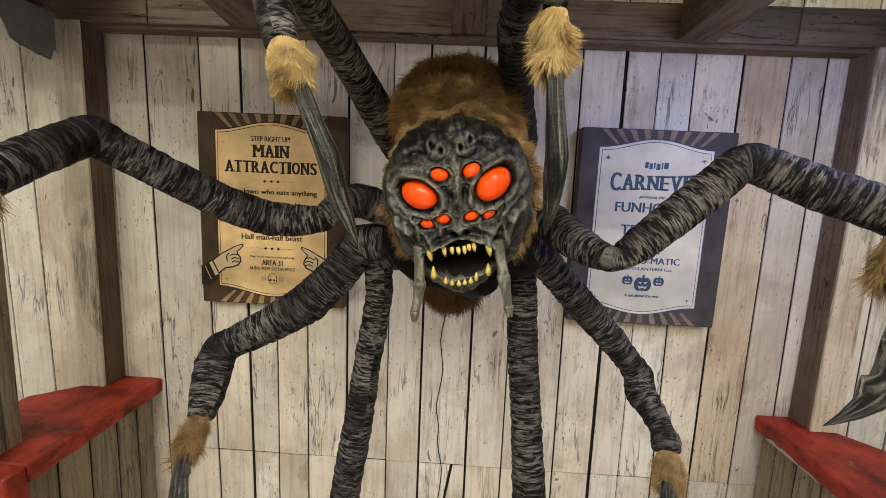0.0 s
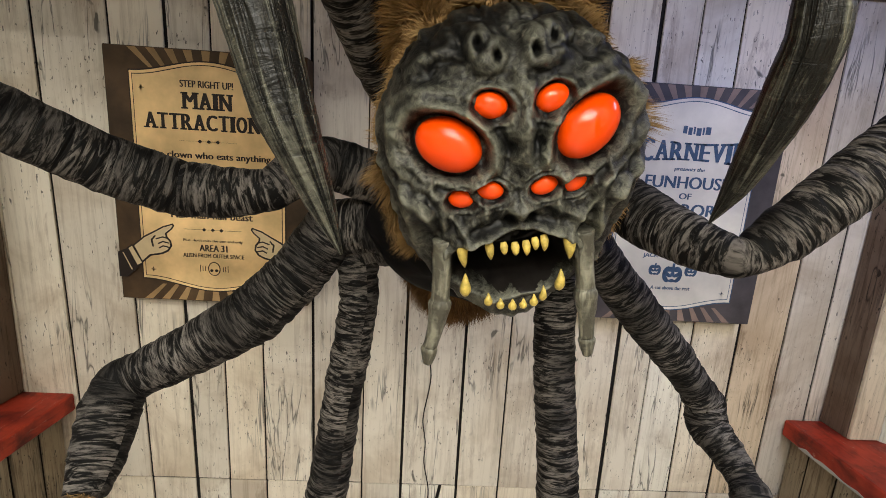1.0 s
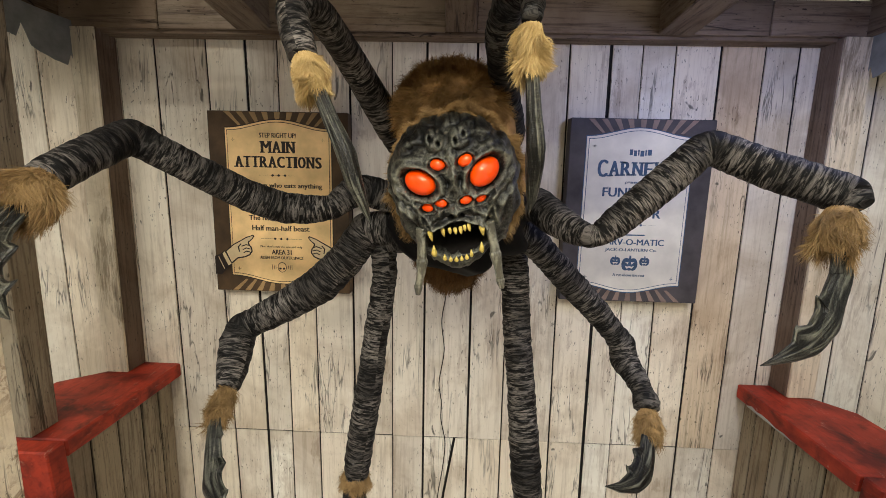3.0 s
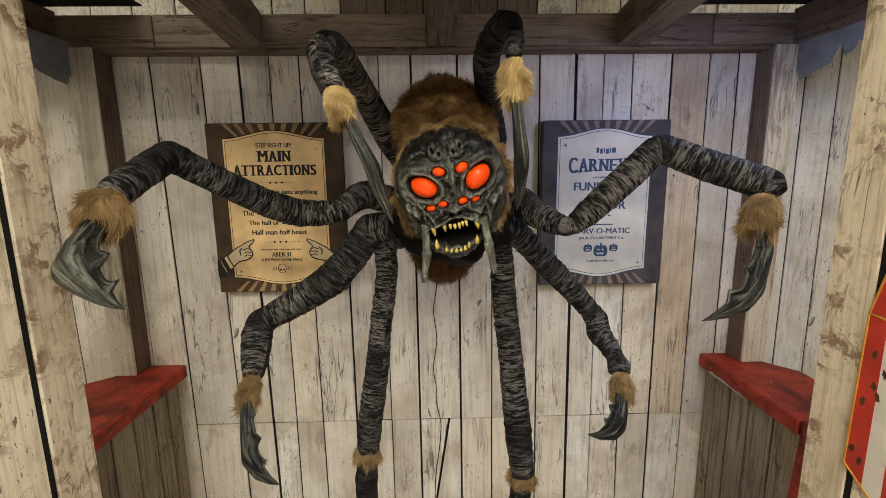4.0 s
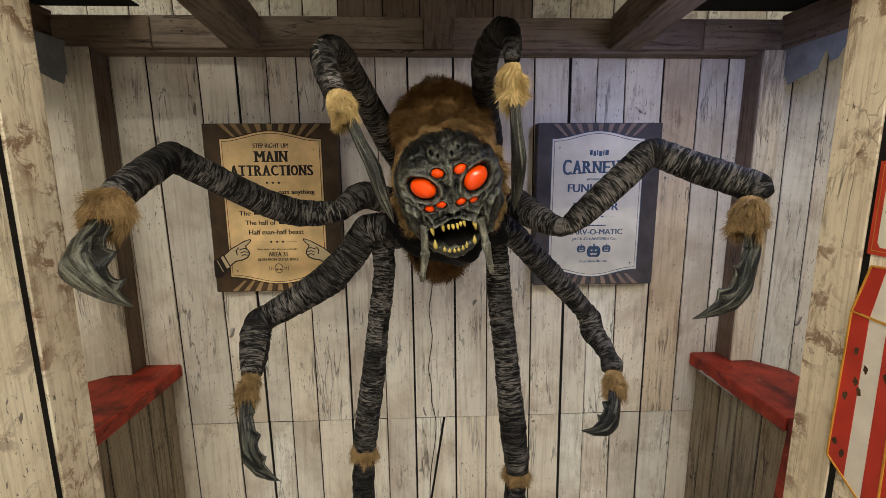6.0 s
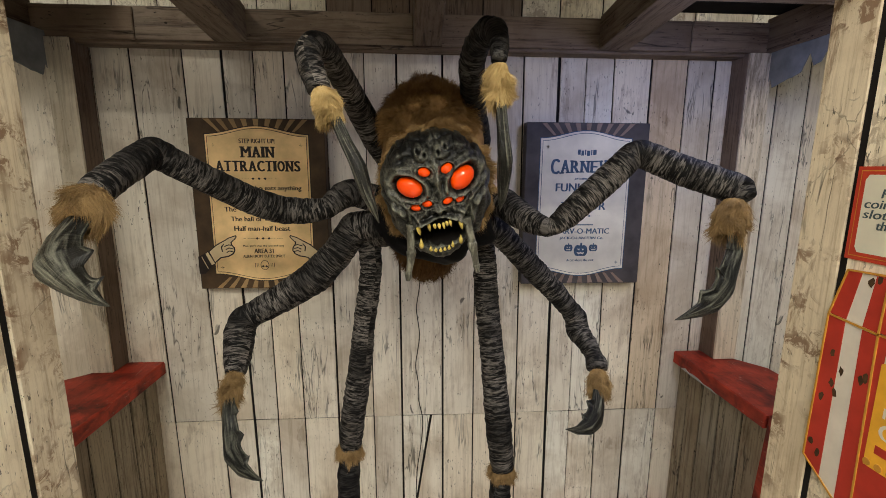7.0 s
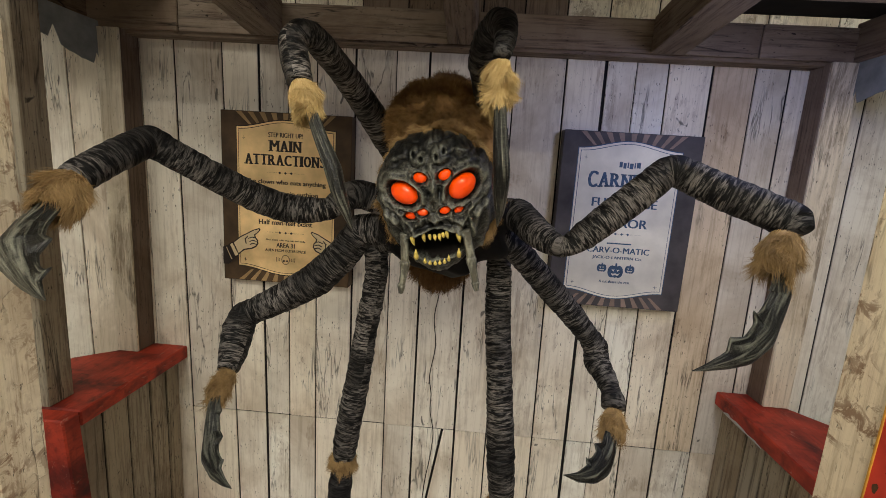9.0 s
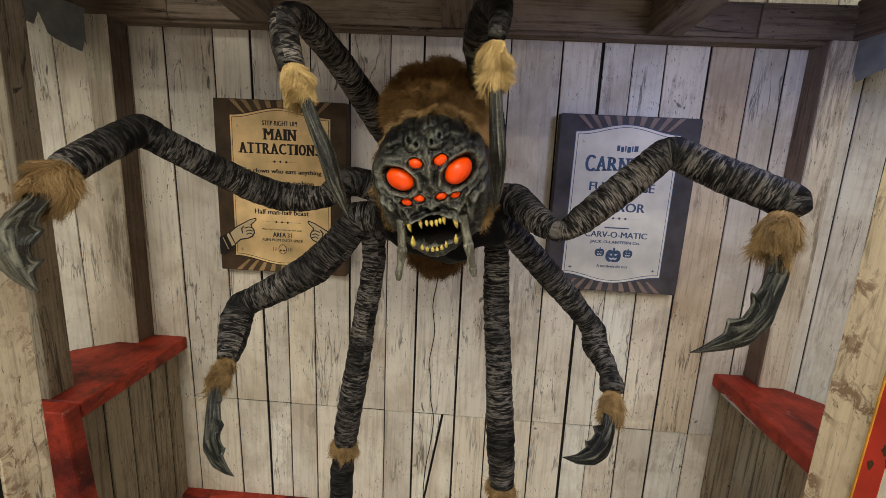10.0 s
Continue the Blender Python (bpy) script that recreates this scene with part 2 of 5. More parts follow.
def box(x0, x1, y0, y1, z0, z1, bevel=0.003, jag=0.0):
    """A board with softened arrises; jag makes its corners a little uneven."""
    bm = bmesh.new()
    bmesh.ops.create_cube(bm, size=1)
    for v in bm.verts:
        v.co = Vector((x0 + (v.co.x + 0.5) * (x1 - x0), y0 + (v.co.y + 0.5) * (y1 - y0), z0 + (v.co.z + 0.5) * (z1 - z0)))
        if jag:
            v.co.x += random.uniform(-jag, jag)
            v.co.z += random.uniform(-jag, jag)
    if bevel:
        bmesh.ops.bevel(bm, geom=bm.edges[:], offset=bevel, segments=1, affect="EDGES")
    return bm


def prism(outline, y0, y1):
    """An outline of (x, z) points made solid between two depths."""
    n = len(outline)
    verts = [(x, y0, z) for x, z in outline] + [(x, y1, z) for x, z in outline]
    faces = [tuple(range(n)), tuple(range(2 * n - 1, n - 1, -1))]
    faces += [(i, i + n, (i + 1) % n + n, (i + 1) % n) for i in range(n)]
    mesh = solid("prism", verts, faces)
    bm = bmesh.new()
    bm.from_mesh(mesh)
    bmesh.ops.recalc_face_normals(bm, faces=bm.faces[:])
    bpy.data.meshes.remove(mesh)
    return bm


def spline(points, steps, tight=0.55):
    """A smooth line through points of any dimension; a low tight keeps the stretches straight and the bends sharp."""
    pts = [np.array(p, float) for p in points]
    pts = [2 * pts[0] - pts[1]] + pts + [2 * pts[-1] - pts[-2]]
    out = []
    for i in range(1, len(pts) - 2):
        a, b, c, d = pts[i - 1:i + 3]
        span = np.linalg.norm(c[:3] - b[:3])
        m0 = (c - a) / max(np.linalg.norm(c[:3] - a[:3]), 1e-6) * span * tight
        m1 = (d - b) / max(np.linalg.norm(d[:3] - b[:3]), 1e-6) * span * tight
        for k in range(steps):
            t = k / steps
            out.append((2 * t ** 3 - 3 * t * t + 1) * b + (t ** 3 - 2 * t * t + t) * m0 + (3 * t * t - 2 * t ** 3) * c + (t ** 3 - t * t) * m1)
    out.append(pts[-2])
    return out


def tube(name, rows, around=20, steps=14, wrinkle=0.0, seed=0.0, pitch=55.0, capped=True, tight=0.55):
    """A limb through rows of (x, y, z, radius), with a UV map (turn, metres along) and cloth folds across it."""
    line = spline(rows, steps, tight)
    verts, uvs, length = [], [], 0.0
    side = None
    for i, p in enumerate(line):
        here = Vector(p[:3])
        way = Vector(line[min(i + 1, len(line) - 1)][:3]) - Vector(line[max(i - 1, 0)][:3])
        way.normalize()
        if side is None:
            side = way.orthogonal().normalized()
        side = (side - way * side.dot(way)).normalized()
        other = way.cross(side)
        if i:
            length += (here - Vector(line[i - 1][:3])).length
        for k in range(around):
            angle = 2 * math.pi * k / around
            out = side * math.cos(angle) + other * math.sin(angle)
            radius = max(p[3], 0.0006)
            if wrinkle:
                fold = noise.noise(Vector((math.cos(angle) * 1.2 + seed, math.sin(angle) * 1.2, length * pitch)))
                fine = noise.noise(Vector((math.cos(angle) * 2.5, math.sin(angle) * 2.5 + seed, length * pitch * 2.3)))
                radius *= 1 + wrinkle * (1.3 * fold + 0.6 * fine)
            verts.append(here + out * radius)
            uvs.append((k / around, length))
    faces, loops = [], []
    for i in range(len(line) - 1):
        for k in range(around):
            q = (k + 1) % around
            faces.append((i * around + k, i * around + q, (i + 1) * around + q, (i + 1) * around + k))
            v0, v1 = uvs[i * around][1], uvs[(i + 1) * around][1]
            loops += [(k / around, v0), ((k + 1) / around, v0), ((k + 1) / around, v1), (k / around, v1)]
    if capped:
        for ring, order in ((0, -1), (len(line) - 1, 1)):
            faces.append(tuple(ring * around + k for k in range(around))[::order])
            loops += [(k / around, uvs[ring * around][1]) for k in range(around)]
    mesh = solid(name, verts, faces, True)
    layer = mesh.uv_layers.new(name="UVMap")
    layer.data.foreach_set("uv", [c for uv in loops for c in uv])
    return mesh


def strands(name, roots, length, width, droop=0.3, spread=0.30, curl=0.45):
    """Hair: each root (place, way) grows a curled tapering blade, and neighbours lean together in locks. One mesh for the coat."""
    verts, faces = [], []
    for place, way in roots:
        lock = noise.noise_vector(place * 55)
        grow = (way + lock * curl + Vector((random.gauss(0, spread), random.gauss(0, spread), random.gauss(0, spread))) * 0.8).normalized()
        long = length * random.uniform(0.55, 1.2)
        flat = grow.orthogonal()
        flat.rotate(Matrix.Rotation(random.uniform(0, 6.28), 3, grow))
        flat = flat.normalized() * width * random.uniform(0.6, 1.3)
        wave = noise.noise_vector(place * 38 + Vector((7, 3, 1))) * long * curl
        sag = Vector((0, 0, droop * long))
        p1 = place + grow * long * 0.4 + wave * 0.15 - sag * 0.10
        p2 = place + grow * long * 0.75 + wave * 0.55 - sag * 0.35
        end = place + grow * long * 0.95 + wave * 1.1 - sag * 0.75
        k = len(verts)
        verts += [place - flat, place + flat, p1 + flat * 0.9, p1 - flat * 0.9, p2 + flat * 0.6, p2 - flat * 0.6, end]
        faces += [(k, k + 1, k + 2, k + 3), (k + 3, k + 2, k + 4, k + 5), (k + 5, k + 4, k + 6)]
    return solid(name, verts, faces, True)


def glyphs(text, shear=0.0):
    """The built-in font's outlines for a text, stretched over a unit square round the origin."""
    curve = bpy.data.curves.new("text", "FONT")
    curve.body, curve.align_x, curve.align_y, curve.shear = text, "CENTER", "CENTER", shear
    curve.offset, curve.extrude, curve.resolution_u = 0.0, 0.0, 3
    temp = new("text", curve)
    bpy.context.view_layer.update()
    mesh = bpy.data.meshes.new_from_object(temp.evaluated_get(bpy.context.evaluated_depsgraph_get()))
    bpy.data.objects.remove(temp)
    bpy.data.curves.remove(curve)
    co = np.array([v.co[:2] for v in mesh.vertices])
    polygons = [tuple(p.vertices) for p in mesh.polygons]
    bpy.data.meshes.remove(mesh)
    lo, hi = co.min(0), co.max(0)
    return (co - (lo + hi) / 2) / (hi - lo), polygons


# Where the poster face carries slab serifs, in a letter's unit square, and how wide each letter is.
SERIFS = {"M": ((-0.42, -1), (0.42, -1), (-0.42, 1), (0.42, 1)), "A": ((-0.42, -1), (0.42, -1)), "I": ((0, -1), (0, 1)), "N": ((-0.4, -1), (-0.4, 1), (0.4, 1)), "T": ((0, -1),),
          "R": ((-0.38, -1), (0.42, -1), (-0.38, 1)), "E": ((-0.36, -1), (-0.36, 1)), "V": ((-0.42, 1), (0.42, 1)), "L": ((-0.36, -1), (-0.36, 1)), "F": ((-0.36, -1), (-0.36, 1)),
          "U": ((-0.4, 1), (0.4, 1)), "H": ((-0.4, -1), (0.4, -1), (-0.4, 1), (0.4, 1))}
BREADTH = {"M": 1.25, "I": 0.30, "E": 0.8, "L": 0.78, "F": 0.78, "S": 0.8, "T": 0.92}


def lettering(name, text, centre, width, height, material, parent, shear=0.0, arch=0.0, slab=False, bold=0.045):
    """Built-in font, fitted to a width and a height on a board that faces -y; centre is (x, y, z)."""
    pieces = []  # outlines in the word's unit square
    if slab:
        gap = 0.30
        total = sum(BREADTH.get(c, 1.0) + gap for c in text) - gap
        at = 0.0
        for c in text:
            wide = BREADTH.get(c, 1.0)
            co, polygons = glyphs(c)
            mid, span = (at + wide / 2) / total - 0.5, wide / total
            pieces.append((co * (span, 1.0) + (mid, 0.0), polygons))
            for sx, sy in SERIFS.get(c, ()):
                x, half = mid + sx * span, 0.24 / total
                z0, z1 = sy * 0.5, sy * 0.40
                pieces.append((np.array(((x - half, z0), (x + half, z0), (x + half, z1), (x - half, z1))), [(0, 1, 2, 3)]))
            at += wide + gap
    else:
        pieces.append(glyphs(text, shear))
    verts, faces = [], []
    # Three strokes a hair apart make the face bold.
    for co, polygons in pieces:
        for step in (-1, 0, 1):
            first = len(verts)
            for fx, fz in co:
                grow = 1 + arch * (4 * fx * fx - 0.4)
                verts.append((centre[0] + fx * width + step * bold * height, centre[1] - 0.0001 * step, centre[2] + fz * height * grow))
            faces += [tuple(first + k for k in p) for p in polygons]
    return part(name, solid(name, verts, faces), material, parent)


# ---- the setting ----
def structure(ob, label="", category=""):
    return tagged(ob, label, category, "", "structure")


FLOOR = plain("grey_floor", (0.30, 0.28, 0.26), 0.4, 0.2, 4)
# Unseen shop walls and ceiling, greyed so that they bounce less fill light.
STORE_WHITE = plain("store_wall_paint", (0.44, 0.43, 0.41), 0.7, 0.06, 3)
structure(part("floor", box(-4, 4, -5, 2.2, -0.1, 0, 0), FLOOR), "smooth grey shop floor", "floor")
structure(part("ceiling", box(-4, 4, -5, 2.2, 3.4, 3.5, 0), STORE_WHITE), "plain white shop ceiling", "ceiling")
structure(part("wall_south", box(-4, 4, -5.1, -5, 0, 3.4, 0), STORE_WHITE), "plain white shop wall", "wall")
structure(part("wall_east", box(4, 4.1, -5, 2.2, 0, 3.4, 0), STORE_WHITE), "plain white shop wall", "wall")
structure(part("wall_west", box(-4.1, -4, -5, 2.2, 0, 3.4, 0), STORE_WHITE), "plain white shop wall", "wall")

# Back wall: dark backing with boards in front of it, in three courses.
WALL_Y = 1.68
wall_north = structure(part("wall_north", box(-4, 4, WALL_Y + 0.006, 2.2, 0, 3.4, 0), GAP), "whitewashed plank wall behind the spider", "wall")
# Joints between boards: x at 0.65 m and at 2.02 m over the floor; no joint is quite plumb.
SEAMS = [(-2.95, -2.97), (-2.80, -2.82), (-2.62, -2.64), (-2.47, -2.49), (-2.31, -2.33), (-2.16, -2.18), (-2.0, -2.02), (-1.86, -1.88), (-1.70, -1.72), (-1.555, -1.575),
         (-1.405, -1.42), (-1.242, -1.252), (-1.087, -1.106), (-0.879, -0.904), (-0.732, -0.751), (-0.623, -0.629), (-0.501, -0.509), (-0.344, -0.351), (-0.181, -0.187), (-0.048, -0.055),
         (0.143, 0.135), (0.288, 0.280), (0.493, 0.478), (0.642, 0.629), (0.756, 0.745), (0.888, 0.866), (1.036, 1.029), (1.191, 1.188), (1.325, 1.311),
         (1.47, 1.46), (1.61, 1.60), (1.755, 1.745), (1.90, 1.89), (2.04, 2.03), (2.20, 2.19), (2.34, 2.33), (2.50, 2.49), (2.66, 2.65), (2.8, 2.79), (2.95, 2.94)]
WIDE = {-0.732: 0.012, 0.642: 0.013, -0.048: 0.009, 0.143: 0.009, -1.087: 0.007, -0.879: 0.007, -0.344: 0.009, 0.493: 0.0065, 1.325: 0.008, 1.036: 0.009, -1.405: 0.008, 1.61: 0.008, 0.756: 0.0035, -0.181: 0.0045, 0.107: 0.011}


def wall_boards(seams, z0, z1, pick, step=0.0):
    """A course of boards; the joints lean, and with a step the lower ends are uneven."""
    def at(seam, z):
        return seam[0] + (seam[1] - seam[0]) * (z - 0.65) / 1.37

    for a, b in zip(seams, seams[1:]):
        ga, gb = WIDE.get(a[0], 0.0055), WIDE.get(b[0], 0.0055)
        foot = z0 + 0.0008 + (random.uniform(0, step) if step else 0.0)
        bm = box(0, 1, -random.uniform(0, 0.0025), 0.0055, foot, z1 - 0.0008, 0)
        for v in bm.verts:
            v.co.x = at(a, v.co.z) + ga / 2 if v.co.x < 0.5 else at(b, v.co.z) - gb / 2
            v.co.x += random.uniform(-0.0007, 0.0007)
        bmesh.ops.bevel(bm, geom=bm.edges[:], offset=0.0015, segments=1, affect="EDGES")
        mesh = bpy.data.meshes.new("plank")
        bm.to_mesh(mesh)
        bm.free()
        mid = Vector(((a[0] + b[0]) / 2, 0, (z0 + z1) / 2))
        mesh.transform(Matrix.Translation(-mid))
        ob = part("plank", mesh, pick((a[0] + b[0]) / 2), wall_north)
        ob.location = mid + Vector((0, WALL_Y, 0))


# ---- timber frame of the booth ----
def timber(name, bm, material, label, category="beam"):
    return structure(part(name, bm, material), label, category)


for x0, x1 in ((-1.40, -1.025), (-1.021, 0.014), (0.126, 1.131), (1.135, 1.46)):
    timber("trim_beam", box(x0, x1, 1.585, 1.60, 2.152, 2.268, 0.003, 0.001), BEAM_WOOD, "weathered brown crossbeam board under the rafters")
timber("trim_beam_core", box(-1.40, 1.46, 1.603, 1.675, 2.140, 2.262, 0.003), BEAM_WOOD, "weathered brown crossbeam along the plank wall")


def rafter(xa0, xa1, xb0, xb1):
    """A square timber from the crossbeam forward to the header, slightly skewed in plan."""
    bm = box(0, 1, 0, 1, 2.150, 2.275, 0)
    for v in bm.verts:
        if v.co.y > 0.5:
            v.co.x, v.co.y = (xa0 if v.co.x < 0.5 else xa1), 1.584
        else:
            v.co.x, v.co.y = (xb0 if v.co.x < 0.5 else xb1), 1.10
            v.co.z += 0.02
    bmesh.ops.bevel(bm, geom=bm.edges[:], offset=0.003, segments=1, affect="EDGES")
    return bm


for xs in ((-0.735, -0.612, -0.695, -0.572), (0.016, 0.124, 0.022, 0.112), (0.752, 0.872, 0.728, 0.850)):
    timber("trim_rafter", rafter(*xs), RAFTER_WOOD, "rough brown rafter running forward from the crossbeam", "rafter")
for x0, x1 in ((-1.5, -0.3), (-0.297, 1.252), (1.255, 1.62)):
    timber("trim_header", box(x0, x1, 1.03, 1.12, 2.172, 2.30, 0.003, 0.001), BEAM_WOOD, "weathered brown header beam across the booth")
timber("trim_side_beam", box(-1.50, -1.385, 0.7, 1.60, 2.155, 2.285, 0.003), RAFTER_WOOD, "brown side beam over the counter")
timber("trim_side_beam", box(1.455, 1.57, 0.7, 1.60, 2.150, 2.285, 0.003), RAFTER_WOOD, "brown side beam over the counter")


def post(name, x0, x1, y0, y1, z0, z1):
    """A square post with light and shade put into its colour: dark sides, a pale weathered board on its face."""
    ob = timber(name, box(x0, x1, y0, y1, z0, z1, 0.003, 0.001), BROWN_WOOD, "square post with a pale lit face board and brown shaded sides", "post")
    part("face_board", box(x0 + 0.001, x1 - 0.001, y0 - 0.012, y0 - 0.001, z0 + 0.001, z1 - 0.001, 0.002), LIT_POST_WOOD, ob)
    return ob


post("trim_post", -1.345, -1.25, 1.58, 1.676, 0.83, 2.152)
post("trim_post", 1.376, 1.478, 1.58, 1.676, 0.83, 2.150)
timber("trim_post", box(-1.300, -1.207, 1.115, 1.21, 0.83, 2.154, 0.003, 0.001), GREY_WOOD, "square grey weathered post standing on the red counter", "post")

# Red counters on half walls at both sides.
def counter(outline):
    """A thick ledge with the plan given in (x, y)."""
    bm = prism(outline, 0.772, 0.83)
    for v in bm.verts:
        v.co = Vector((v.co.x, v.co.z, v.co.y))
    bmesh.ops.recalc_face_normals(bm, faces=bm.faces[:])
    bmesh.ops.bevel(bm, geom=bm.edges[:], offset=0.005, segments=1, affect="EDGES")
    return timber("trim_counter", bm, RED, "chipped red painted wooden counter ledge", "counter")


counter([(-1.46, 1.115), (-1.098, 1.115), (-1.098, 1.676), (-1.345, 1.676), (-1.345, 1.572), (-1.46, 1.47)])
counter([(1.252, 1.115), (1.56, 1.115), (1.56, 1.47), (1.478, 1.572), (1.478, 1.676), (1.252, 1.676)])


tagged(part("paint_chip", prism([(-1.60, 0.776), (-1.575, 0.786), (-1.545, 0.779), (-1.52, 0.784), (-1.48, 0.782), (-1.44, 0.776), (-1.40, 0.780), (-1.36, 0.7725), (-1.60, 0.7725)], 1.2495, 1.2515), STORE_WHITE), "bare white patch on the counter edge", "paint chip")
bpy.data.objects["paint_chip"].matrix_world = Matrix(((0, 1, 0, 0), (-1, 0, 0, 0), (0, 0, 1, 0), (0, 0, 0, 1)))


def ragged_cloth(x, y0, y1, top, rows):
    """A torn canvas strip that hangs along y from a beam; rows of (part of the way, drop)."""
    edge = []
    for (a, da), (b, db) in zip(rows, rows[1:]):
        for k in range(6):
            f = k / 6
            edge.append((y0 + (y1 - y0) * (a + (b - a) * f), top - (da + (db - da) * f) - random.uniform(0, 0.004)))
    edge.append((y0 + (y1 - y0) * rows[-1][0], top - rows[-1][1]))
    verts, faces = [], []
    for y, z in edge:
        wave = 0.002 * math.sin(y * 33)
        verts += [(x + wave, y, top), (x + wave * 1.5, y, z), (x + wave + 0.002, y, top), (x + wave * 1.5 + 0.002, y, z)]
    for i in range(len(edge) - 1):
        a, b = i * 4, i * 4 + 4
        faces += [(a, a + 1, b + 1, b), (a + 2, b + 2, b + 3, a + 3), (a + 1, a + 3, b + 3, b + 1)]
    return solid("cloth", verts, faces, False)


TARP = plain("black_tarp", (0.014, 0.013, 0.012), 0.8, 0.4, 12)
for x0, x1 in ((-1.9, -1.06), (0.93, 2.0)):
    structure(part("roof_tarp", box(x0, x1, 1.00, 1.60, 2.302, 2.308, 0), TARP), "black tarp laid over the rafters", "tarp")
SLATE_CLOTH = plain("slate_canvas", (0.23, 0.24, 0.235), 0.85, 0.2, 20)
for x, end in ((-1.339, 0.75), (1.462, 0.75)):
    tagged(part("torn_awning", ragged_cloth(x, 1.578, end, 2.172, (
        (0, 0.155), (0.02, 0.115), (0.04, 0.160), (0.15, 0.140), (0.20, 0.128), (0.235, 0.065), (0.26, 0.112), (0.30, 0.108), (0.325, 0.075), (0.37, 0.105), (0.46, 0.085),
        (0.52, 0.03), (0.57, 0.065), (0.70, 0.10), (0.76, 0.05), (0.84, 0.11), (1.0, 0.08))), SLATE_CLOTH),
        "torn slate-grey canvas awning under the side beam", "awning")


# ---- posters ----
CREAM = plain("aged_cream_paper", (0.76, 0.52, 0.25), 0.6, 0.32, 6)
SEPIA = plain("sepia_border", (0.060, 0.034, 0.015), 0.6, 0.5, 9)
SEPIA_RAY = plain("sepia_ray", (0.30, 0.19, 0.085), 0.6, 0.3, 12)
SLATE_RAY = plain("slate_ray", (0.22, 0.155, 0.125), 0.6, 0.3, 12)
INK = plain("brown_ink", (0.020, 0.012, 0.010), 0.6, 0.2, 40)
PALE_PAPER = plain("aged_grey_paper", (0.66, 0.62, 0.55), 0.6, 0.16, 7)
SLATE = plain("slate_border", (0.060, 0.052, 0.055), 0.6, 0.4, 9)
BLUE_INK = plain("faded_blue_ink", (0.045, 0.085, 0.155), 0.6, 0.3, 50)
LINEN = plain("pale_print", (0.62, 0.48, 0.29), 0.6, 0.1, 20)


class Board:
    """A poster box on the wall: u to the right and v down, both 0 to 1, over its front face."""

    def __init__(self, name, x0, x1, z0, z1, y, border, label):
        self.x0, self.w, self.z1, self.h, self.y = x0, x1 - x0, z1, z1 - z0, y
        self.thing = tagged(empty(name, ((x0 + x1) / 2, 1.68, z0)), label, "poster", "posters on the wall")
        self.origin = Vector(((x0 + x1) / 2, 1.68, z0))
        self.add("board", box(x0, x1, y, 1.678, z0, z1, 0.002), border)

    def add(self, name, mesh, material, label=""):
        ob = part(name, mesh, material, self.thing, label)
        ob.data.transform(Matrix.Translation(-self.origin))
        return ob

    def at(self, u, v):
        return (self.x0 + u * self.w, self.z1 - v * self.h)

    def shape(self, name, points, material, level=1, label=""):
        y = self.y - 0.0006 * level
        return self.add(name, prism([self.at(u, v) for u, v in points], y, y + 0.0005), material, label)

    def letter(self, name, text, u, v, width, height, material, level=5, **more):
        x, z = self.at(u, v)
        ob = lettering(name, text, (x, self.y - 0.0006 * level, z), width * self.w, height * self.h, material, self.thing, **more)
        ob.data.transform(Matrix.Translation(-self.origin))
        return ob

    def bar(self, name, u0, u1, v0, v1, material, level=5):
        return self.shape(name, [(u0, v0), (u1, v0), (u1, v1), (u0, v1)], material, level)

    def panel(self, u0, u1, v0, v1, arch, inset=0.0):
        """A panel with a raised arch at the top and a dipped one at the bottom."""
        u0, u1, v0, v1 = u0 + inset, u1 - inset, v0 + inset * 0.8, v1 - inset * 0.8
        top = [(u0 + (u1 - u0) * k / 24, v0 + arch * (0.5 + 0.5 * math.cos(2 * math.pi * k / 24)) ** 1.0) for k in range(25)]
        bottom = [(u1 - (u1 - u0) * k / 24, v1 - arch * (0.5 + 0.5 * math.cos(2 * math.pi * k / 24))) for k in range(25)]
        return top + bottom

    def rays(self, material, count=9):
        for k in range(count):
            a = -1.0 + 2.0 * k / (count - 1)
            for v0, v1, flip in ((0.004, 0.075, 1), (0.996, 0.93, 1)):
                base, far = 0.5 + a * 0.27, 0.5 + a * 0.36
                half0, half1 = 0.011, 0.021
                self.shape("ray", [(base - half0, v1), (base + half0, v1), (far + half1, v0), (far - half1, v0)], material, 1)

    def star(self, u, v, size, material):
        pts = []
        for k in range(8):
            r = size if k % 2 == 0 else size * 0.3
            pts.append((u + r * math.sin(k * math.pi / 4), v - r * 0.75 * math.cos(k * math.pi / 4)))
        self.shape("star", pts, material, 5)

    def divider(self, v, half, material):
        self.bar("rule", 0.5 - half, 0.5 + half, v - 0.0008, v + 0.0008, material)
        for du in (-0.045, 0, 0.045):
            s = 0.011
            self.shape("diamond", [(0.5 + du - s, v), (0.5 + du, v - s * 0.7), (0.5 + du + s, v), (0.5 + du, v + s * 0.7)], material, 6)


def ellipse(u, v, ru, rv, n=20):
    return [(u + ru * math.cos(2 * math.pi * k / n), v + rv * math.sin(2 * math.pi * k / n)) for k in range(n)]


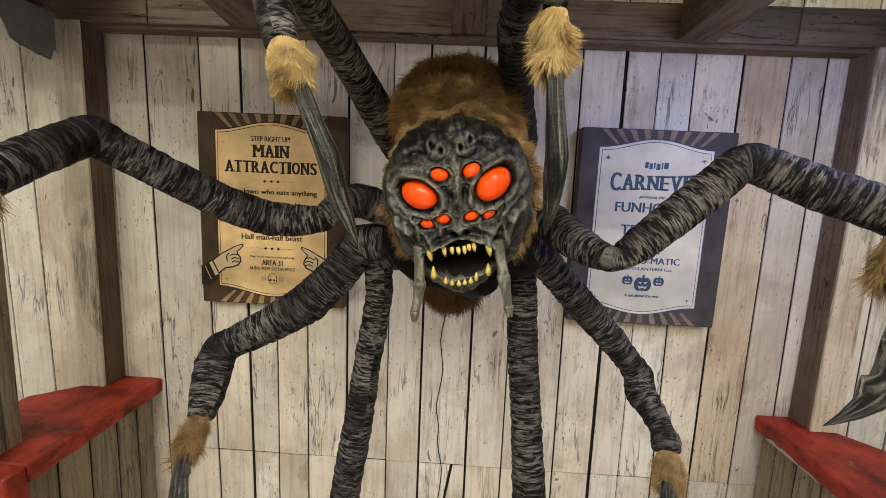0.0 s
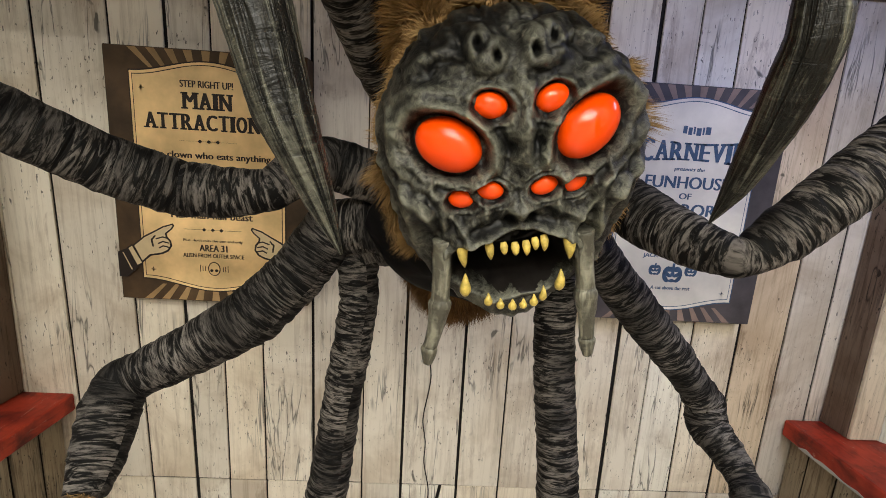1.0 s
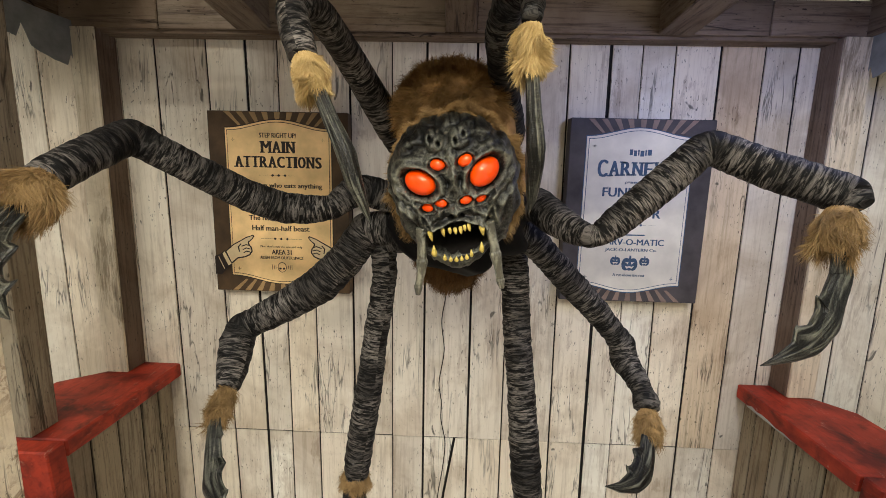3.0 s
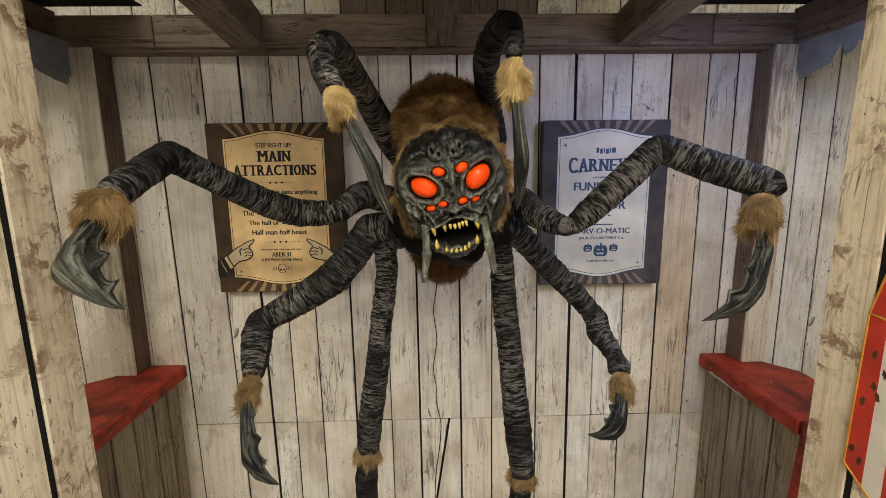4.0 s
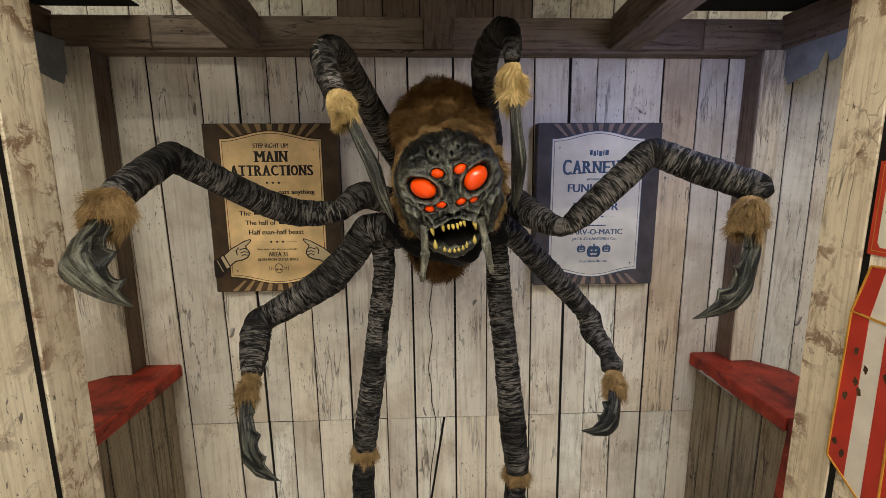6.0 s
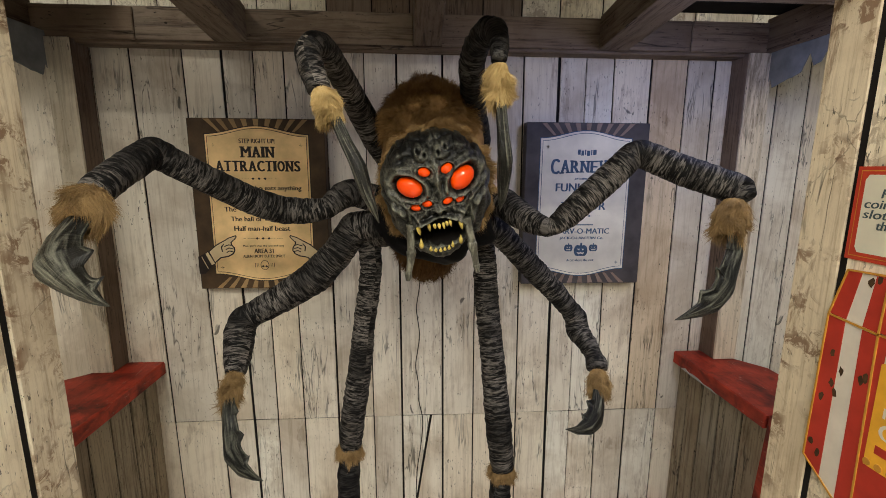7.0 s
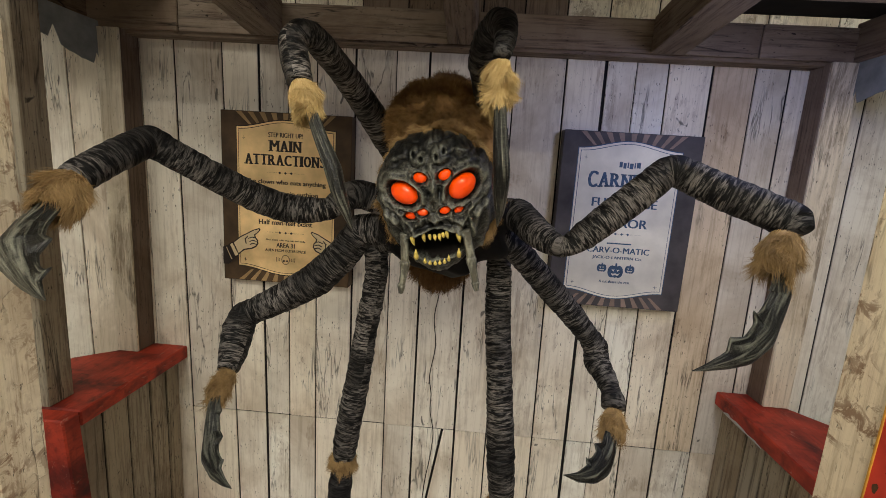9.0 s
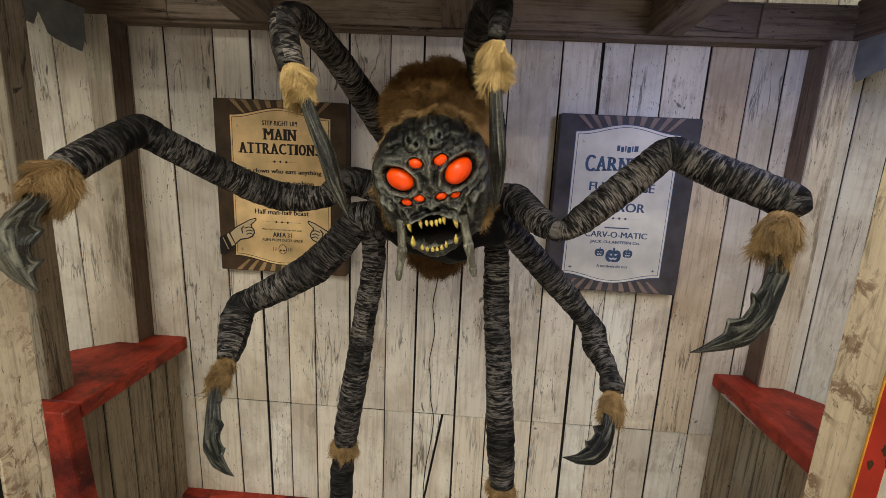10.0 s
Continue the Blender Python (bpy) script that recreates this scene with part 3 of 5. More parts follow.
a = Board("attractions_poster", -0.884, -0.346, 1.176, 1.875, 1.622, SEPIA, "aged brown and cream carnival poster listing main attractions")
a.rays(SEPIA_RAY)
a.shape("frame_line", a.panel(0.118, 0.885, 0.040, 0.955, 0.045), INK, 2)
a.shape("paper", a.panel(0.118, 0.885, 0.040, 0.955, 0.045, 0.006), CREAM, 3)
a.shape("inner_line", a.panel(0.118, 0.885, 0.040, 0.955, 0.045, 0.018), INK, 4)
a.shape("sheet", a.panel(0.118, 0.885, 0.040, 0.955, 0.045, 0.022), CREAM, 5)
for u, v in ((0.178, 0.150), (0.822, 0.150), (0.178, 0.868), (0.822, 0.868)):
    a.star(u, v, 0.017, INK)
a.letter("text", "STEP RIGHT UP!", 0.5, 0.126, 0.26, 0.026, INK, 6)
a.letter("text", "MAIN", 0.5, 0.188, 0.235, 0.062, INK, 6, slab=True, bold=0.06)
a.letter("text", "ATTRACTIONS", 0.5, 0.268, 0.615, 0.060, INK, 6, slab=True, bold=0.06)
a.divider(0.340, 0.15, INK)
a.letter("text", "The clown who eats anything", 0.5, 0.398, 0.62, 0.034, INK, 6)
a.letter("text", "The human pin cushion", 0.5, 0.462, 0.50, 0.034, INK, 6)
a.letter("text", "The", 0.27, 0.518, 0.085, 0.028, INK, 6)
a.bar("text_bar", 0.34, 0.73, 0.507, 0.527, INK, 6)
a.letter("text", "The hall of", 0.385, 0.575, 0.23, 0.028, INK, 6)
a.bar("text_bar", 0.525, 0.72, 0.565, 0.585, INK, 6)
a.letter("text", "Half man-half beast", 0.5, 0.632, 0.42, 0.030, INK, 6)
a.divider(0.692, 0.15, INK)
a.letter("text", "Plus, don't miss the one and only", 0.5, 0.738, 0.31, 0.014, INK, 6)
a.letter("text", "AREA 31", 0.5, 0.768, 0.145, 0.028, INK, 6)
a.letter("text", "ALIEN FROM OUTER SPACE", 0.5, 0.800, 0.32, 0.017, INK, 6)
a.shape("emblem", ellipse(0.5, 0.855, 0.033, 0.030), INK, 6)
a.shape("emblem", ellipse(0.5, 0.855, 0.028, 0.0265), CREAM, 7)
for s in (-1, 1):
    a.shape("emblem", ellipse(0.5 + s * 0.013, 0.862, 0.009, 0.006, 10), INK, 8)
    for k in (1, 2, 3):
        a.bar("emblem", 0.5 + s * (0.034 + 0.013 * k) - 0.0016, 0.5 + s * (0.034 + 0.013 * k) + 0.0016, 0.847 - 0.004 * k * 0.5, 0.863 + 0.002 * k, INK, 6)


def pointer(board, s):
    """A printed pointing sign, kept to a plain shape: cuff, block and a slim pointing bar."""
    def f(points):
        return [(0.5 + s * du, v) for du, v in points]
    outline = [(0.375, 0.842), (0.33, 0.812), (0.27, 0.803), (0.236, 0.790), (0.216, 0.767), (0.220, 0.745), (0.238, 0.728), (0.240, 0.716), (0.212, 0.697), (0.199, 0.682), (0.206, 0.672), (0.26, 0.686), (0.30, 0.704), (0.36, 0.729), (0.422, 0.770)]
    board.shape("pointer", f(outline), INK, 6)
    inner = [(0.376, 0.833), (0.335, 0.805), (0.275, 0.796), (0.243, 0.784), (0.226, 0.766), (0.229, 0.748), (0.247, 0.731), (0.250, 0.714), (0.220, 0.695), (0.208, 0.683), (0.211, 0.679), (0.256, 0.691), (0.298, 0.710), (0.356, 0.735), (0.412, 0.772)]
    board.shape("pointer", f(inner), LINEN, 7)
    for v, reach in ((0.733, 0.300), (0.752, 0.290), (0.770, 0.285)):
        board.shape("pointer", f([(0.230, v), (0.262, v - 0.006), (reach, v + 0.004), (reach - 0.004, v + 0.009), (0.262, v), (0.231, v + 0.005)]), INK, 8)
    board.shape("pointer", f([(0.300, 0.722), (0.325, 0.742), (0.318, 0.772), (0.310, 0.772), (0.315, 0.744), (0.297, 0.728)]), INK, 8.4)
    board.shape("pointer", f([(0.372, 0.846), (0.424, 0.766), (0.452, 0.782), (0.404, 0.862)]), INK, 8.8)
    board.shape("pointer", f([(0.378, 0.842), (0.424, 0.773), (0.442, 0.784), (0.402, 0.852)]), LINEN, 9.4)
    board.shape("pointer", f([(0.402, 0.864), (0.450, 0.784), (0.499, 0.800), (0.499, 0.905), (0.455, 0.905)]), INK, 10)
    board.shape("pointer", f([(0.428, 0.872), (0.470, 0.800), (0.474, 0.802), (0.433, 0.874)]), LINEN, 10.6)


pointer(a, -1)
pointer(a, 1)

b = Board("funhouse_poster", 0.484, 1.012, 1.182, 1.874, 1.622, SLATE, "faded blue and grey carnival funhouse poster")
b.rays(SLATE_RAY)
b.shape("frame_line", b.panel(0.112, 0.862, 0.045, 0.950, 0.045), BLUE_INK, 2)
b.shape("paper", b.panel(0.112, 0.862, 0.045, 0.950, 0.045, 0.006), PALE_PAPER, 3)
b.shape("inner_line", b.panel(0.112, 0.862, 0.045, 0.950, 0.045, 0.020), BLUE_INK, 4)
b.shape("sheet", b.panel(0.112, 0.862, 0.045, 0.950, 0.045, 0.024), PALE_PAPER, 5)
for u, v in ((0.175, 0.145), (0.80, 0.145), (0.175, 0.862), (0.80, 0.862)):
    b.star(u, v, 0.017, BLUE_INK)
for u0, u1, dv in ((0.42, 0.442, 0), (0.449, 0.470, 0.005), (0.477, 0.487, 0.001), (0.494, 0.520, 0.006), (0.527, 0.537, 0.002), (0.544, 0.572, 0.0)):
    b.bar("text_bar", u0, u1, 0.160 + dv, 0.190 + dv, BLUE_INK, 6)
b.letter("text", "CARNEVIL", 0.49, 0.262, 0.56, 0.082, BLUE_INK, 6, arch=0.35, slab=True, bold=0.05)
b.letter("text", "presents the", 0.49, 0.335, 0.17, 0.020, BLUE_INK, 6, shear=0.2)
b.letter("text", "FUNHOUSE", 0.49, 0.388, 0.47, 0.050, BLUE_INK, 6)
b.letter("text", "OF", 0.49, 0.445, 0.068, 0.026, BLUE_INK, 6)
b.letter("text", "TERROR", 0.49, 0.502, 0.37, 0.050, BLUE_INK, 6)
b.divider(0.565, 0.15, BLUE_INK)
b.bar("text_bar", 0.40, 0.58, 0.617, 0.624, BLUE_INK, 6)
b.letter("text", "CARV-O-MATIC", 0.49, 0.660, 0.46, 0.034, BLUE_INK, 6)
b.letter("text", "JACK-O-LANTERN Co.", 0.49, 0.706, 0.37, 0.022, BLUE_INK, 6)
for u, v, s in ((0.49, 0.785, 1.0), (0.385, 0.768, 0.62), (0.595, 0.768, 0.62)):
    for du in (-0.026, 0, 0.026):
        b.shape("pumpkin", ellipse(u + du * s, v, 0.032 * s, 0.036 * s, 16), BLUE_INK, 6 + (du > 0) * 0.3 + (du == 0) * 0.6)
    b.bar("pumpkin", u - 0.006 * s, u + 0.008 * s, v - 0.050 * s, v - 0.033 * s, BLUE_INK, 8)
    for du in (-0.02, 0.02):
        b.shape("pumpkin", [(u + du * s - 0.012 * s, v - 0.012 * s), (u + du * s + 0.012 * s, v - 0.012 * s), (u + du * s * 0.7, v - 0.001 * s)], PALE_PAPER, 8)
    b.shape("pumpkin", [(u - 0.034 * s, v + 0.008 * s), (u - 0.015 * s, v + 0.013 * s), (u, v + 0.009 * s), (u + 0.015 * s, v + 0.013 * s), (u + 0.034 * s, v + 0.008 * s), (u + 0.02 * s, v + 0.024 * s), (u, v + 0.019 * s), (u - 0.02 * s, v + 0.024 * s)], PALE_PAPER, 8)
b.letter("text", "A cut above the rest", 0.49, 0.846, 0.23, 0.016, BLUE_INK, 6)


# ---- the giant spider ----
spider = tagged(empty("giant_spider", (0.07, 1.06, 0)), "giant grey furry spider prop with glossy orange eyes", "spider prop")
SPIDER_AT = Matrix.Translation((-0.07, -1.06, 0))


def spider_part(name, mesh, material, parent=None, label=""):
    if isinstance(mesh, bmesh.types.BMesh):
        data = bpy.data.meshes.new(name)
        mesh.to_mesh(data)
        mesh.free()
        mesh = data
    mesh.transform(SPIDER_AT)
    return part(name, mesh, material, parent or spider, label)


def ellipsoid(centre, radii, rings=24, around=32, lump=0.0, scale=8.0):
    verts, faces = [], []
    for i in range(rings + 1):
        th = math.pi * i / rings
        for k in range(around):
            ph = 2 * math.pi * k / around
            d = Vector((math.sin(th) * math.cos(ph), math.sin(th) * math.sin(ph), math.cos(th)))
            g = 1 + lump * noise.noise(d * scale * 0.3 + Vector(centre))
            verts.append((centre[0] + d.x * radii[0] * g, centre[1] + d.y * radii[1] * g, centre[2] + d.z * radii[2] * g))
    for i in range(rings):
        for k in range(around):
            q = (k + 1) % around
            faces.append((i * around + k, (i + 1) * around + k, (i + 1) * around + q, i * around + q))
    return solid("ellipsoid", verts, faces, True)


def coat(centre, radii, count, comb, keep=None):
    """Roots over an ellipsoid, combed towards a way."""
    roots = []
    while len(roots) < count:
        d = Vector((random.gauss(0, 1), random.gauss(0, 1), random.gauss(0, 1))).normalized()
        if keep and not keep(d):
            continue
        place = Vector((centre[0] + d.x * radii[0], centre[1] + d.y * radii[1], centre[2] + d.z * radii[2]))
        normal = Vector((d.x / radii[0], d.y / radii[1], d.z / radii[2])).normalized()
        swirl = noise.noise_vector(place * 14) * 0.7
        way = normal * 0.75 + comb + swirl
        roots.append((place, way.normalized()))
    return roots


# Abdomen: a tall furry body behind the head.
ABDOMEN, ABDOMEN_R = (0.060, 1.20, 1.645), (0.132, 0.18, 0.305)
abdomen = spider_part("abdomen", ellipsoid(ABDOMEN, ABDOMEN_R, lump=0.1), BROWN_FUR, None, "dark brown long-haired fur body")
spider_part("fur", strands("fur", coat(ABDOMEN, ABDOMEN_R, 52000, Vector((0, -0.2, -0.25)), lambda d: d.y < 0.35), 0.032, 0.00062, 0.35, 0.36, 0.6), BROWN_FUR, abdomen)
spider_part("thorax", ellipsoid((0.085, 1.03, 1.545), (0.17, 0.13, 0.13), lump=0.2), DARK_CLOTH)

# Head frame: right, up and outward axes of the tilted mask.
HEAD_RIGHT = Vector((0.985, -0.06, 0.165)).normalized()
HEAD_OUT = Vector((-0.02, -0.955, -0.30))
HEAD_OUT = (HEAD_OUT - HEAD_RIGHT * HEAD_OUT.dot(HEAD_RIGHT)).normalized()
HEAD_UP = HEAD_OUT.cross(HEAD_RIGHT)
HEAD_AT = Vector((0.064, 0.728, 1.650))


def on_head(a, b, c):
    return HEAD_AT + HEAD_RIGHT * a + HEAD_UP * b + HEAD_OUT * (c - 0.088)


EYES = [  # centre, half length, half height, turn in degrees
    (-0.058, -0.001, 0.0300, 0.0225, -27), (0.059, 0.001, 0.0310, 0.0225, 36),
    (-0.0215, 0.028, 0.0142, 0.0108, -12), (0.0285, 0.028, 0.0142, 0.0108, 20),
    (-0.052, -0.048, 0.0118, 0.0085, -4), (-0.0265, -0.042, 0.0120, 0.0085, -8),
    (0.0205, -0.042, 0.0122, 0.0085, 14), (0.0475, -0.043, 0.0115, 0.0080, 24)]
LUMPS = [  # a, b, height, spread along a, spread along b
    (-0.064, 0.040, 0.007, 0.022, 0.011), (0.066, 0.043, 0.007, 0.022, 0.011), (0.003, 0.006, 0.012, 0.009, 0.034),
    (-0.002, -0.060, 0.013, 0.017, 0.012), (0.003, 0.048, 0.006, 0.008, 0.016), (-0.085, -0.055, 0.010, 0.022, 0.018),
    (0.080, -0.052, 0.010, 0.020, 0.018), 
    (-0.070, -0.088, 0.008, 0.014, 0.022), (0.058, -0.088, 0.008, 0.014, 0.022), (-0.011, -0.164, 0.024, 0.044, 0.014),
    (-0.010, -0.084, 0.010, 0.050, 0.006), (-0.088, 0.025, 0.006, 0.012, 0.02), (0.092, 0.022, 0.006, 0.012, 0.02)]
DOMES = [(-0.0215, 0.066, 0.0165), (0.0235, 0.066, 0.0165)]  # pierced knobs over the small eyes
PITS = [(-0.0275, 0.0705, 0.011, 0.0028), (-0.0135, 0.0625, 0.011, 0.0028), (0.0155, 0.0635, 0.011, 0.0028), (0.0305, 0.0705, 0.011, 0.0028),
        (-0.011, -0.068, 0.010, 0.0052), (0.008, -0.067, 0.010, 0.0052), (-0.007, -0.005, 0.006, 0.0055), (0.015, -0.004, 0.006, 0.0055),
        (-0.074, -0.082, 0.012, 0.010), (0.056, -0.084, 0.012, 0.010), (-0.004, -0.045, 0.004, 0.003)]
ropes = random.Random(11)
ROPES = []
for _ in range(24):
    a0, b0 = -ropes.uniform(0.028, 0.108), ropes.uniform(-0.165, 0.03)
    turn, reach = ropes.gauss(-1.45, 0.35), ropes.uniform(0.022, 0.06)
    ROPES.append((a0, b0, a0 + reach * math.cos(turn), b0 + reach * math.sin(turn), ropes.uniform(0.0020, 0.0040), ropes.uniform(0.0028, 0.0052)))
MOUTH_AT, MOUTH_R = (-0.010, -0.117), (0.056, 0.033)
FOLDS = [
    (-0.080, 0.057, -0.054, 0.071, 0.007, 0.0055), (-0.116, 0.030, -0.118, -0.040, 0.007, 0.0055), (-0.103, 0.024, -0.108, -0.030, 0.006, 0.005),
    (-0.096, -0.010, -0.066, -0.050, 0.008, 0.0055), (-0.118, -0.018, -0.082, -0.056, 0.007, 0.005), (-0.112, -0.050, -0.106, -0.125, 0.007, 0.0055),
    # ridges: from, to, height, half width; mirrored on the other side
    (-0.100, 0.012, -0.078, 0.036, 0.004, 0.007), (-0.078, 0.036, -0.036, 0.024, 0.004, 0.007), (-0.036, 0.024, -0.020, -0.010, 0.006, 0.006),
    (-0.088, -0.030, -0.078, -0.085, 0.006, 0.005), (-0.100, -0.035, -0.096, -0.115, 0.007, 0.006), (-0.068, -0.060, -0.072, -0.100, 0.005, 0.0045),
    (-0.030, -0.058, -0.062, -0.082, 0.007, 0.006), (-0.090, -0.120, -0.066, -0.165, 0.008, 0.008), (-0.040, 0.012, -0.014, -0.028, 0.004, 0.004),
    (-0.012, 0.045, -0.006, 0.010, 0.005, 0.004), (-0.104, -0.005, -0.100, -0.030, 0.005, 0.005), (-0.035, 0.045, -0.010, 0.040, 0.005, 0.004)]


GRID, GRID_A, GRID_B = 0.0008, -0.16, -0.26


def relief_sheet():
    """Heights of the modelled face over a lattice of (a, b), and how far each place stands above what lies round it."""
    A, B = np.meshgrid(GRID_A + GRID * np.arange(400), GRID_B + GRID * np.arange(540))
    h = np.zeros_like(A)
    clear = np.ones_like(A)
    gain = 1.45
    for ea, eb, ra, rb, turn in EYES:
        t = radians(turn)
        da, db = A - ea, B - eb
        rho = np.hypot((da * math.cos(t) + db * math.sin(t)) / ra, (-da * math.sin(t) + db * math.cos(t)) / rb)
        h += 0.38 * rb * np.exp(-((rho - 1.36) / 0.20) ** 2) + 0.13 * rb * np.exp(-((rho - 1.85) / 0.14) ** 2)
        h -= 0.55 * rb * np.exp(-(rho / 0.95) ** 4) + 0.14 * rb * np.exp(-((rho - 1.06) / 0.10) ** 2)
        clear *= 1 - np.exp(-(rho / 1.3) ** 4)
    for la, lb, height, sa, sb in LUMPS:
        h += clear * gain * height * np.exp(-((A - la) / sa) ** 2 - ((B - lb) / sb) ** 2)
    for a0, b0, a1, b1, height, s in FOLDS + ROPES:
        for m in (1, -1):
            px, py = m * A - a0, B - b0
            dx, dy = a1 - a0, b1 - b0
            f = np.clip((px * dx + py * dy) / (dx * dx + dy * dy), 0, 1)
            d2 = (px - f * dx) ** 2 + (py - f * dy) ** 2
            h += clear * gain * height * (0.5 + 0.5 * np.sin(3.14 * f)) * np.exp(-d2 / (s * s))
    for pa, pb, s in DOMES:
        h += 0.017 * np.exp(-(((A - pa) ** 2 + (B - pb) ** 2) / s ** 2) ** 2.2)
    for pa, pb, depth, s in PITS:
        h -= gain * depth * np.exp(-((A - pa) ** 2 + ((B - pb) * 0.78) ** 2) / s ** 2)
    x, y = (A - MOUTH_AT[0]) / MOUTH_R[0], (B - MOUTH_AT[1] - 0.004 * np.cos(A * 60)) / MOUTH_R[1]
    rho = (np.abs(x) ** 2.6 + np.abs(y) ** 2.6) ** (1 / 2.6)
    h += 0.011 * np.exp(-((rho - 1.16) / 0.13) ** 2)
    rough = np.array([0.0034 * noise.noise(Vector((a * 60 + 5 * b, b * 22, 1.5))) * min(1.0, abs(a) / 0.05)
                      + 0.0030 * noise.fractal(Vector((a * 62, b * 62, 20)), 0.8, 2.1, 5) for a, b in zip(A.ravel(), B.ravel())])
    h += rough.reshape(A.shape)

    # Large flat scales over the crown, parted by grooves; their tone is set darker.
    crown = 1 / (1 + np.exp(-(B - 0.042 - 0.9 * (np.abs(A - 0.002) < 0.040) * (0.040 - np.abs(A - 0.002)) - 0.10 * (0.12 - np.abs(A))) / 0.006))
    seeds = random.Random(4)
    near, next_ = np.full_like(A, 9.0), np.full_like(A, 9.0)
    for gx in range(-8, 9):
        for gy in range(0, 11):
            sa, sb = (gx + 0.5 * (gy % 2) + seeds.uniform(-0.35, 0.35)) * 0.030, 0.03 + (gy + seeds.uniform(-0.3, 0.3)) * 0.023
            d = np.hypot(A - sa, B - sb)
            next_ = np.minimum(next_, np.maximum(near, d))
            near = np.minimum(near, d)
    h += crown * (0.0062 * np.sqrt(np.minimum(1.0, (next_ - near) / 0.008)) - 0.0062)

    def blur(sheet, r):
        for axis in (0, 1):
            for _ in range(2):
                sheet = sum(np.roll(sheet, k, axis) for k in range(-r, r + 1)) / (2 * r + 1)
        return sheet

    # Tone from convexity: dry-brushing, plus crevice shade put into the colour.
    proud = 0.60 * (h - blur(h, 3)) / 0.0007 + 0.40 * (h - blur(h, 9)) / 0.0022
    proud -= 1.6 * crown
    h -= 0.075 / (1 + np.exp(np.clip((rho - 0.93) * 22, -50, 50)))
    return h, proud


RELIEF, PROUD = relief_sheet()


def sample(sheet, a, b):
    i, k = (b - GRID_B) / GRID, (a - GRID_A) / GRID
    i, k = min(max(i, 0), sheet.shape[0] - 2), min(max(k, 0), sheet.shape[1] - 2)
    i0, k0 = int(i), int(k)
    u, v = i - i0, k - k0
    return float((sheet[i0, k0] * (1 - v) + sheet[i0, k0 + 1] * v) * (1 - u) + (sheet[i0 + 1, k0] * (1 - v) + sheet[i0 + 1, k0 + 1] * v) * u)


HEAD_R, HEAD_B0 = (0.120, 0.140, 0.098), -0.041


FLAT = 2.7


def head_mesh():
    rings, around = 270, 380
    verts, faces, inside, brush_shades = [], [], [], []
    for i in range(rings + 1):
        th = 2.35 * (i / rings)
        for k in range(around):
            ph = 2 * math.pi * k / around
            full = (abs(math.cos(ph)) ** 2.5 + abs(math.sin(ph)) ** 2.5) ** -0.4
            a = HEAD_R[0] * math.sin(th) * math.cos(ph) * full - 0.004
            b = HEAD_R[1] * math.sin(th) * math.sin(ph) * full
            a *= 1 - 0.10 * max(0, -b) / 0.15
            b += HEAD_B0
            x, y = (a - MOUTH_AT[0]) / MOUTH_R[0], (b - MOUTH_AT[1]) / MOUTH_R[1]
            rho = (abs(x) ** 2.6 + abs(y) ** 2.6) ** (1 / 2.6)
            lift = sample(RELIEF, a, b) * min(1.0, max(0.0, (2.1 - th) / 0.5))
            # Over the front the relief stands straight out; towards the rim it turns sideways.
            tilt = min(1.0, max(0.0, (th - 0.75) / 0.8)) if rho > 1.3 else 0.0
            if th < math.pi / 2:
                c = HEAD_R[2] * max(0.0, 1 - math.sin(th) ** FLAT) ** (1 / FLAT)
            else:
                c = HEAD_R[2] * math.cos(th)
            c += lift * math.cos(tilt * 1.3)
            push = lift * math.sin(tilt * 1.3)
            verts.append(on_head(a + push * math.cos(ph), b + push * math.sin(ph), c))
            brush_shades.append(sample(PROUD, a, b))
            inside.append(th < 1.4 and rho < 1.06 and y > -1.02 + 0.12 * noise.noise(Vector((a * 90, b * 90, 0))))
    for i in range(rings):
        for k in range(around):
            q = (k + 1) % around
            faces.append((i * around + k, (i + 1) * around + k, (i + 1) * around + q, i * around + q))
    mesh = solid("head", verts, faces, True)
    mesh.materials.append(SKIN)
    mesh.materials.append(MOUTH)
    mesh.polygons.foreach_set("material_index", [int(inside[f[0]] and inside[f[2]]) for f in faces])
    layer = mesh.attributes.new("brush_and_shade", "FLOAT", "POINT")
    layer.data.foreach_set("value", brush_shades)
    return mesh


def surface(a, b):
    r = (abs((a + 0.004) / HEAD_R[0]) ** 2.5 + abs((b - HEAD_B0) / HEAD_R[1]) ** 2.5) ** 0.4
    return HEAD_R[2] * max(0.05, 1 - r ** FLAT) ** (1 / FLAT)


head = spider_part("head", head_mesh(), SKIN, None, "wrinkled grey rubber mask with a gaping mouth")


def head_normal(a, b):
    c = surface(a, b)
    g = Vector((a / HEAD_R[0] ** 2, (b - HEAD_B0) / HEAD_R[1] ** 2, c / HEAD_R[2] ** 2)).normalized()
    return (HEAD_RIGHT * g.x + HEAD_UP * g.y + HEAD_OUT * g.z * 1.6).normalized()


for ea, eb, ra, rb, turn in EYES:
    mesh = ellipsoid((0, 0, 0), (ra, rb, rb * 0.85), 20, 32)
    normal = head_normal(ea, eb)
    right = (HEAD_RIGHT - normal * HEAD_RIGHT.dot(normal)).normalized()
    up = normal.cross(right)
    turned = right * math.cos(radians(turn)) + up * math.sin(radians(turn))
    basis = Matrix((turned, normal.cross(turned), normal)).transposed().to_4x4()
    mesh.transform(Matrix.Translation(on_head(ea, eb, surface(ea, eb) - rb * 0.28)) @ basis)
    spider_part("eye", mesh, EYE_RED, head, "glossy orange plastic eye")


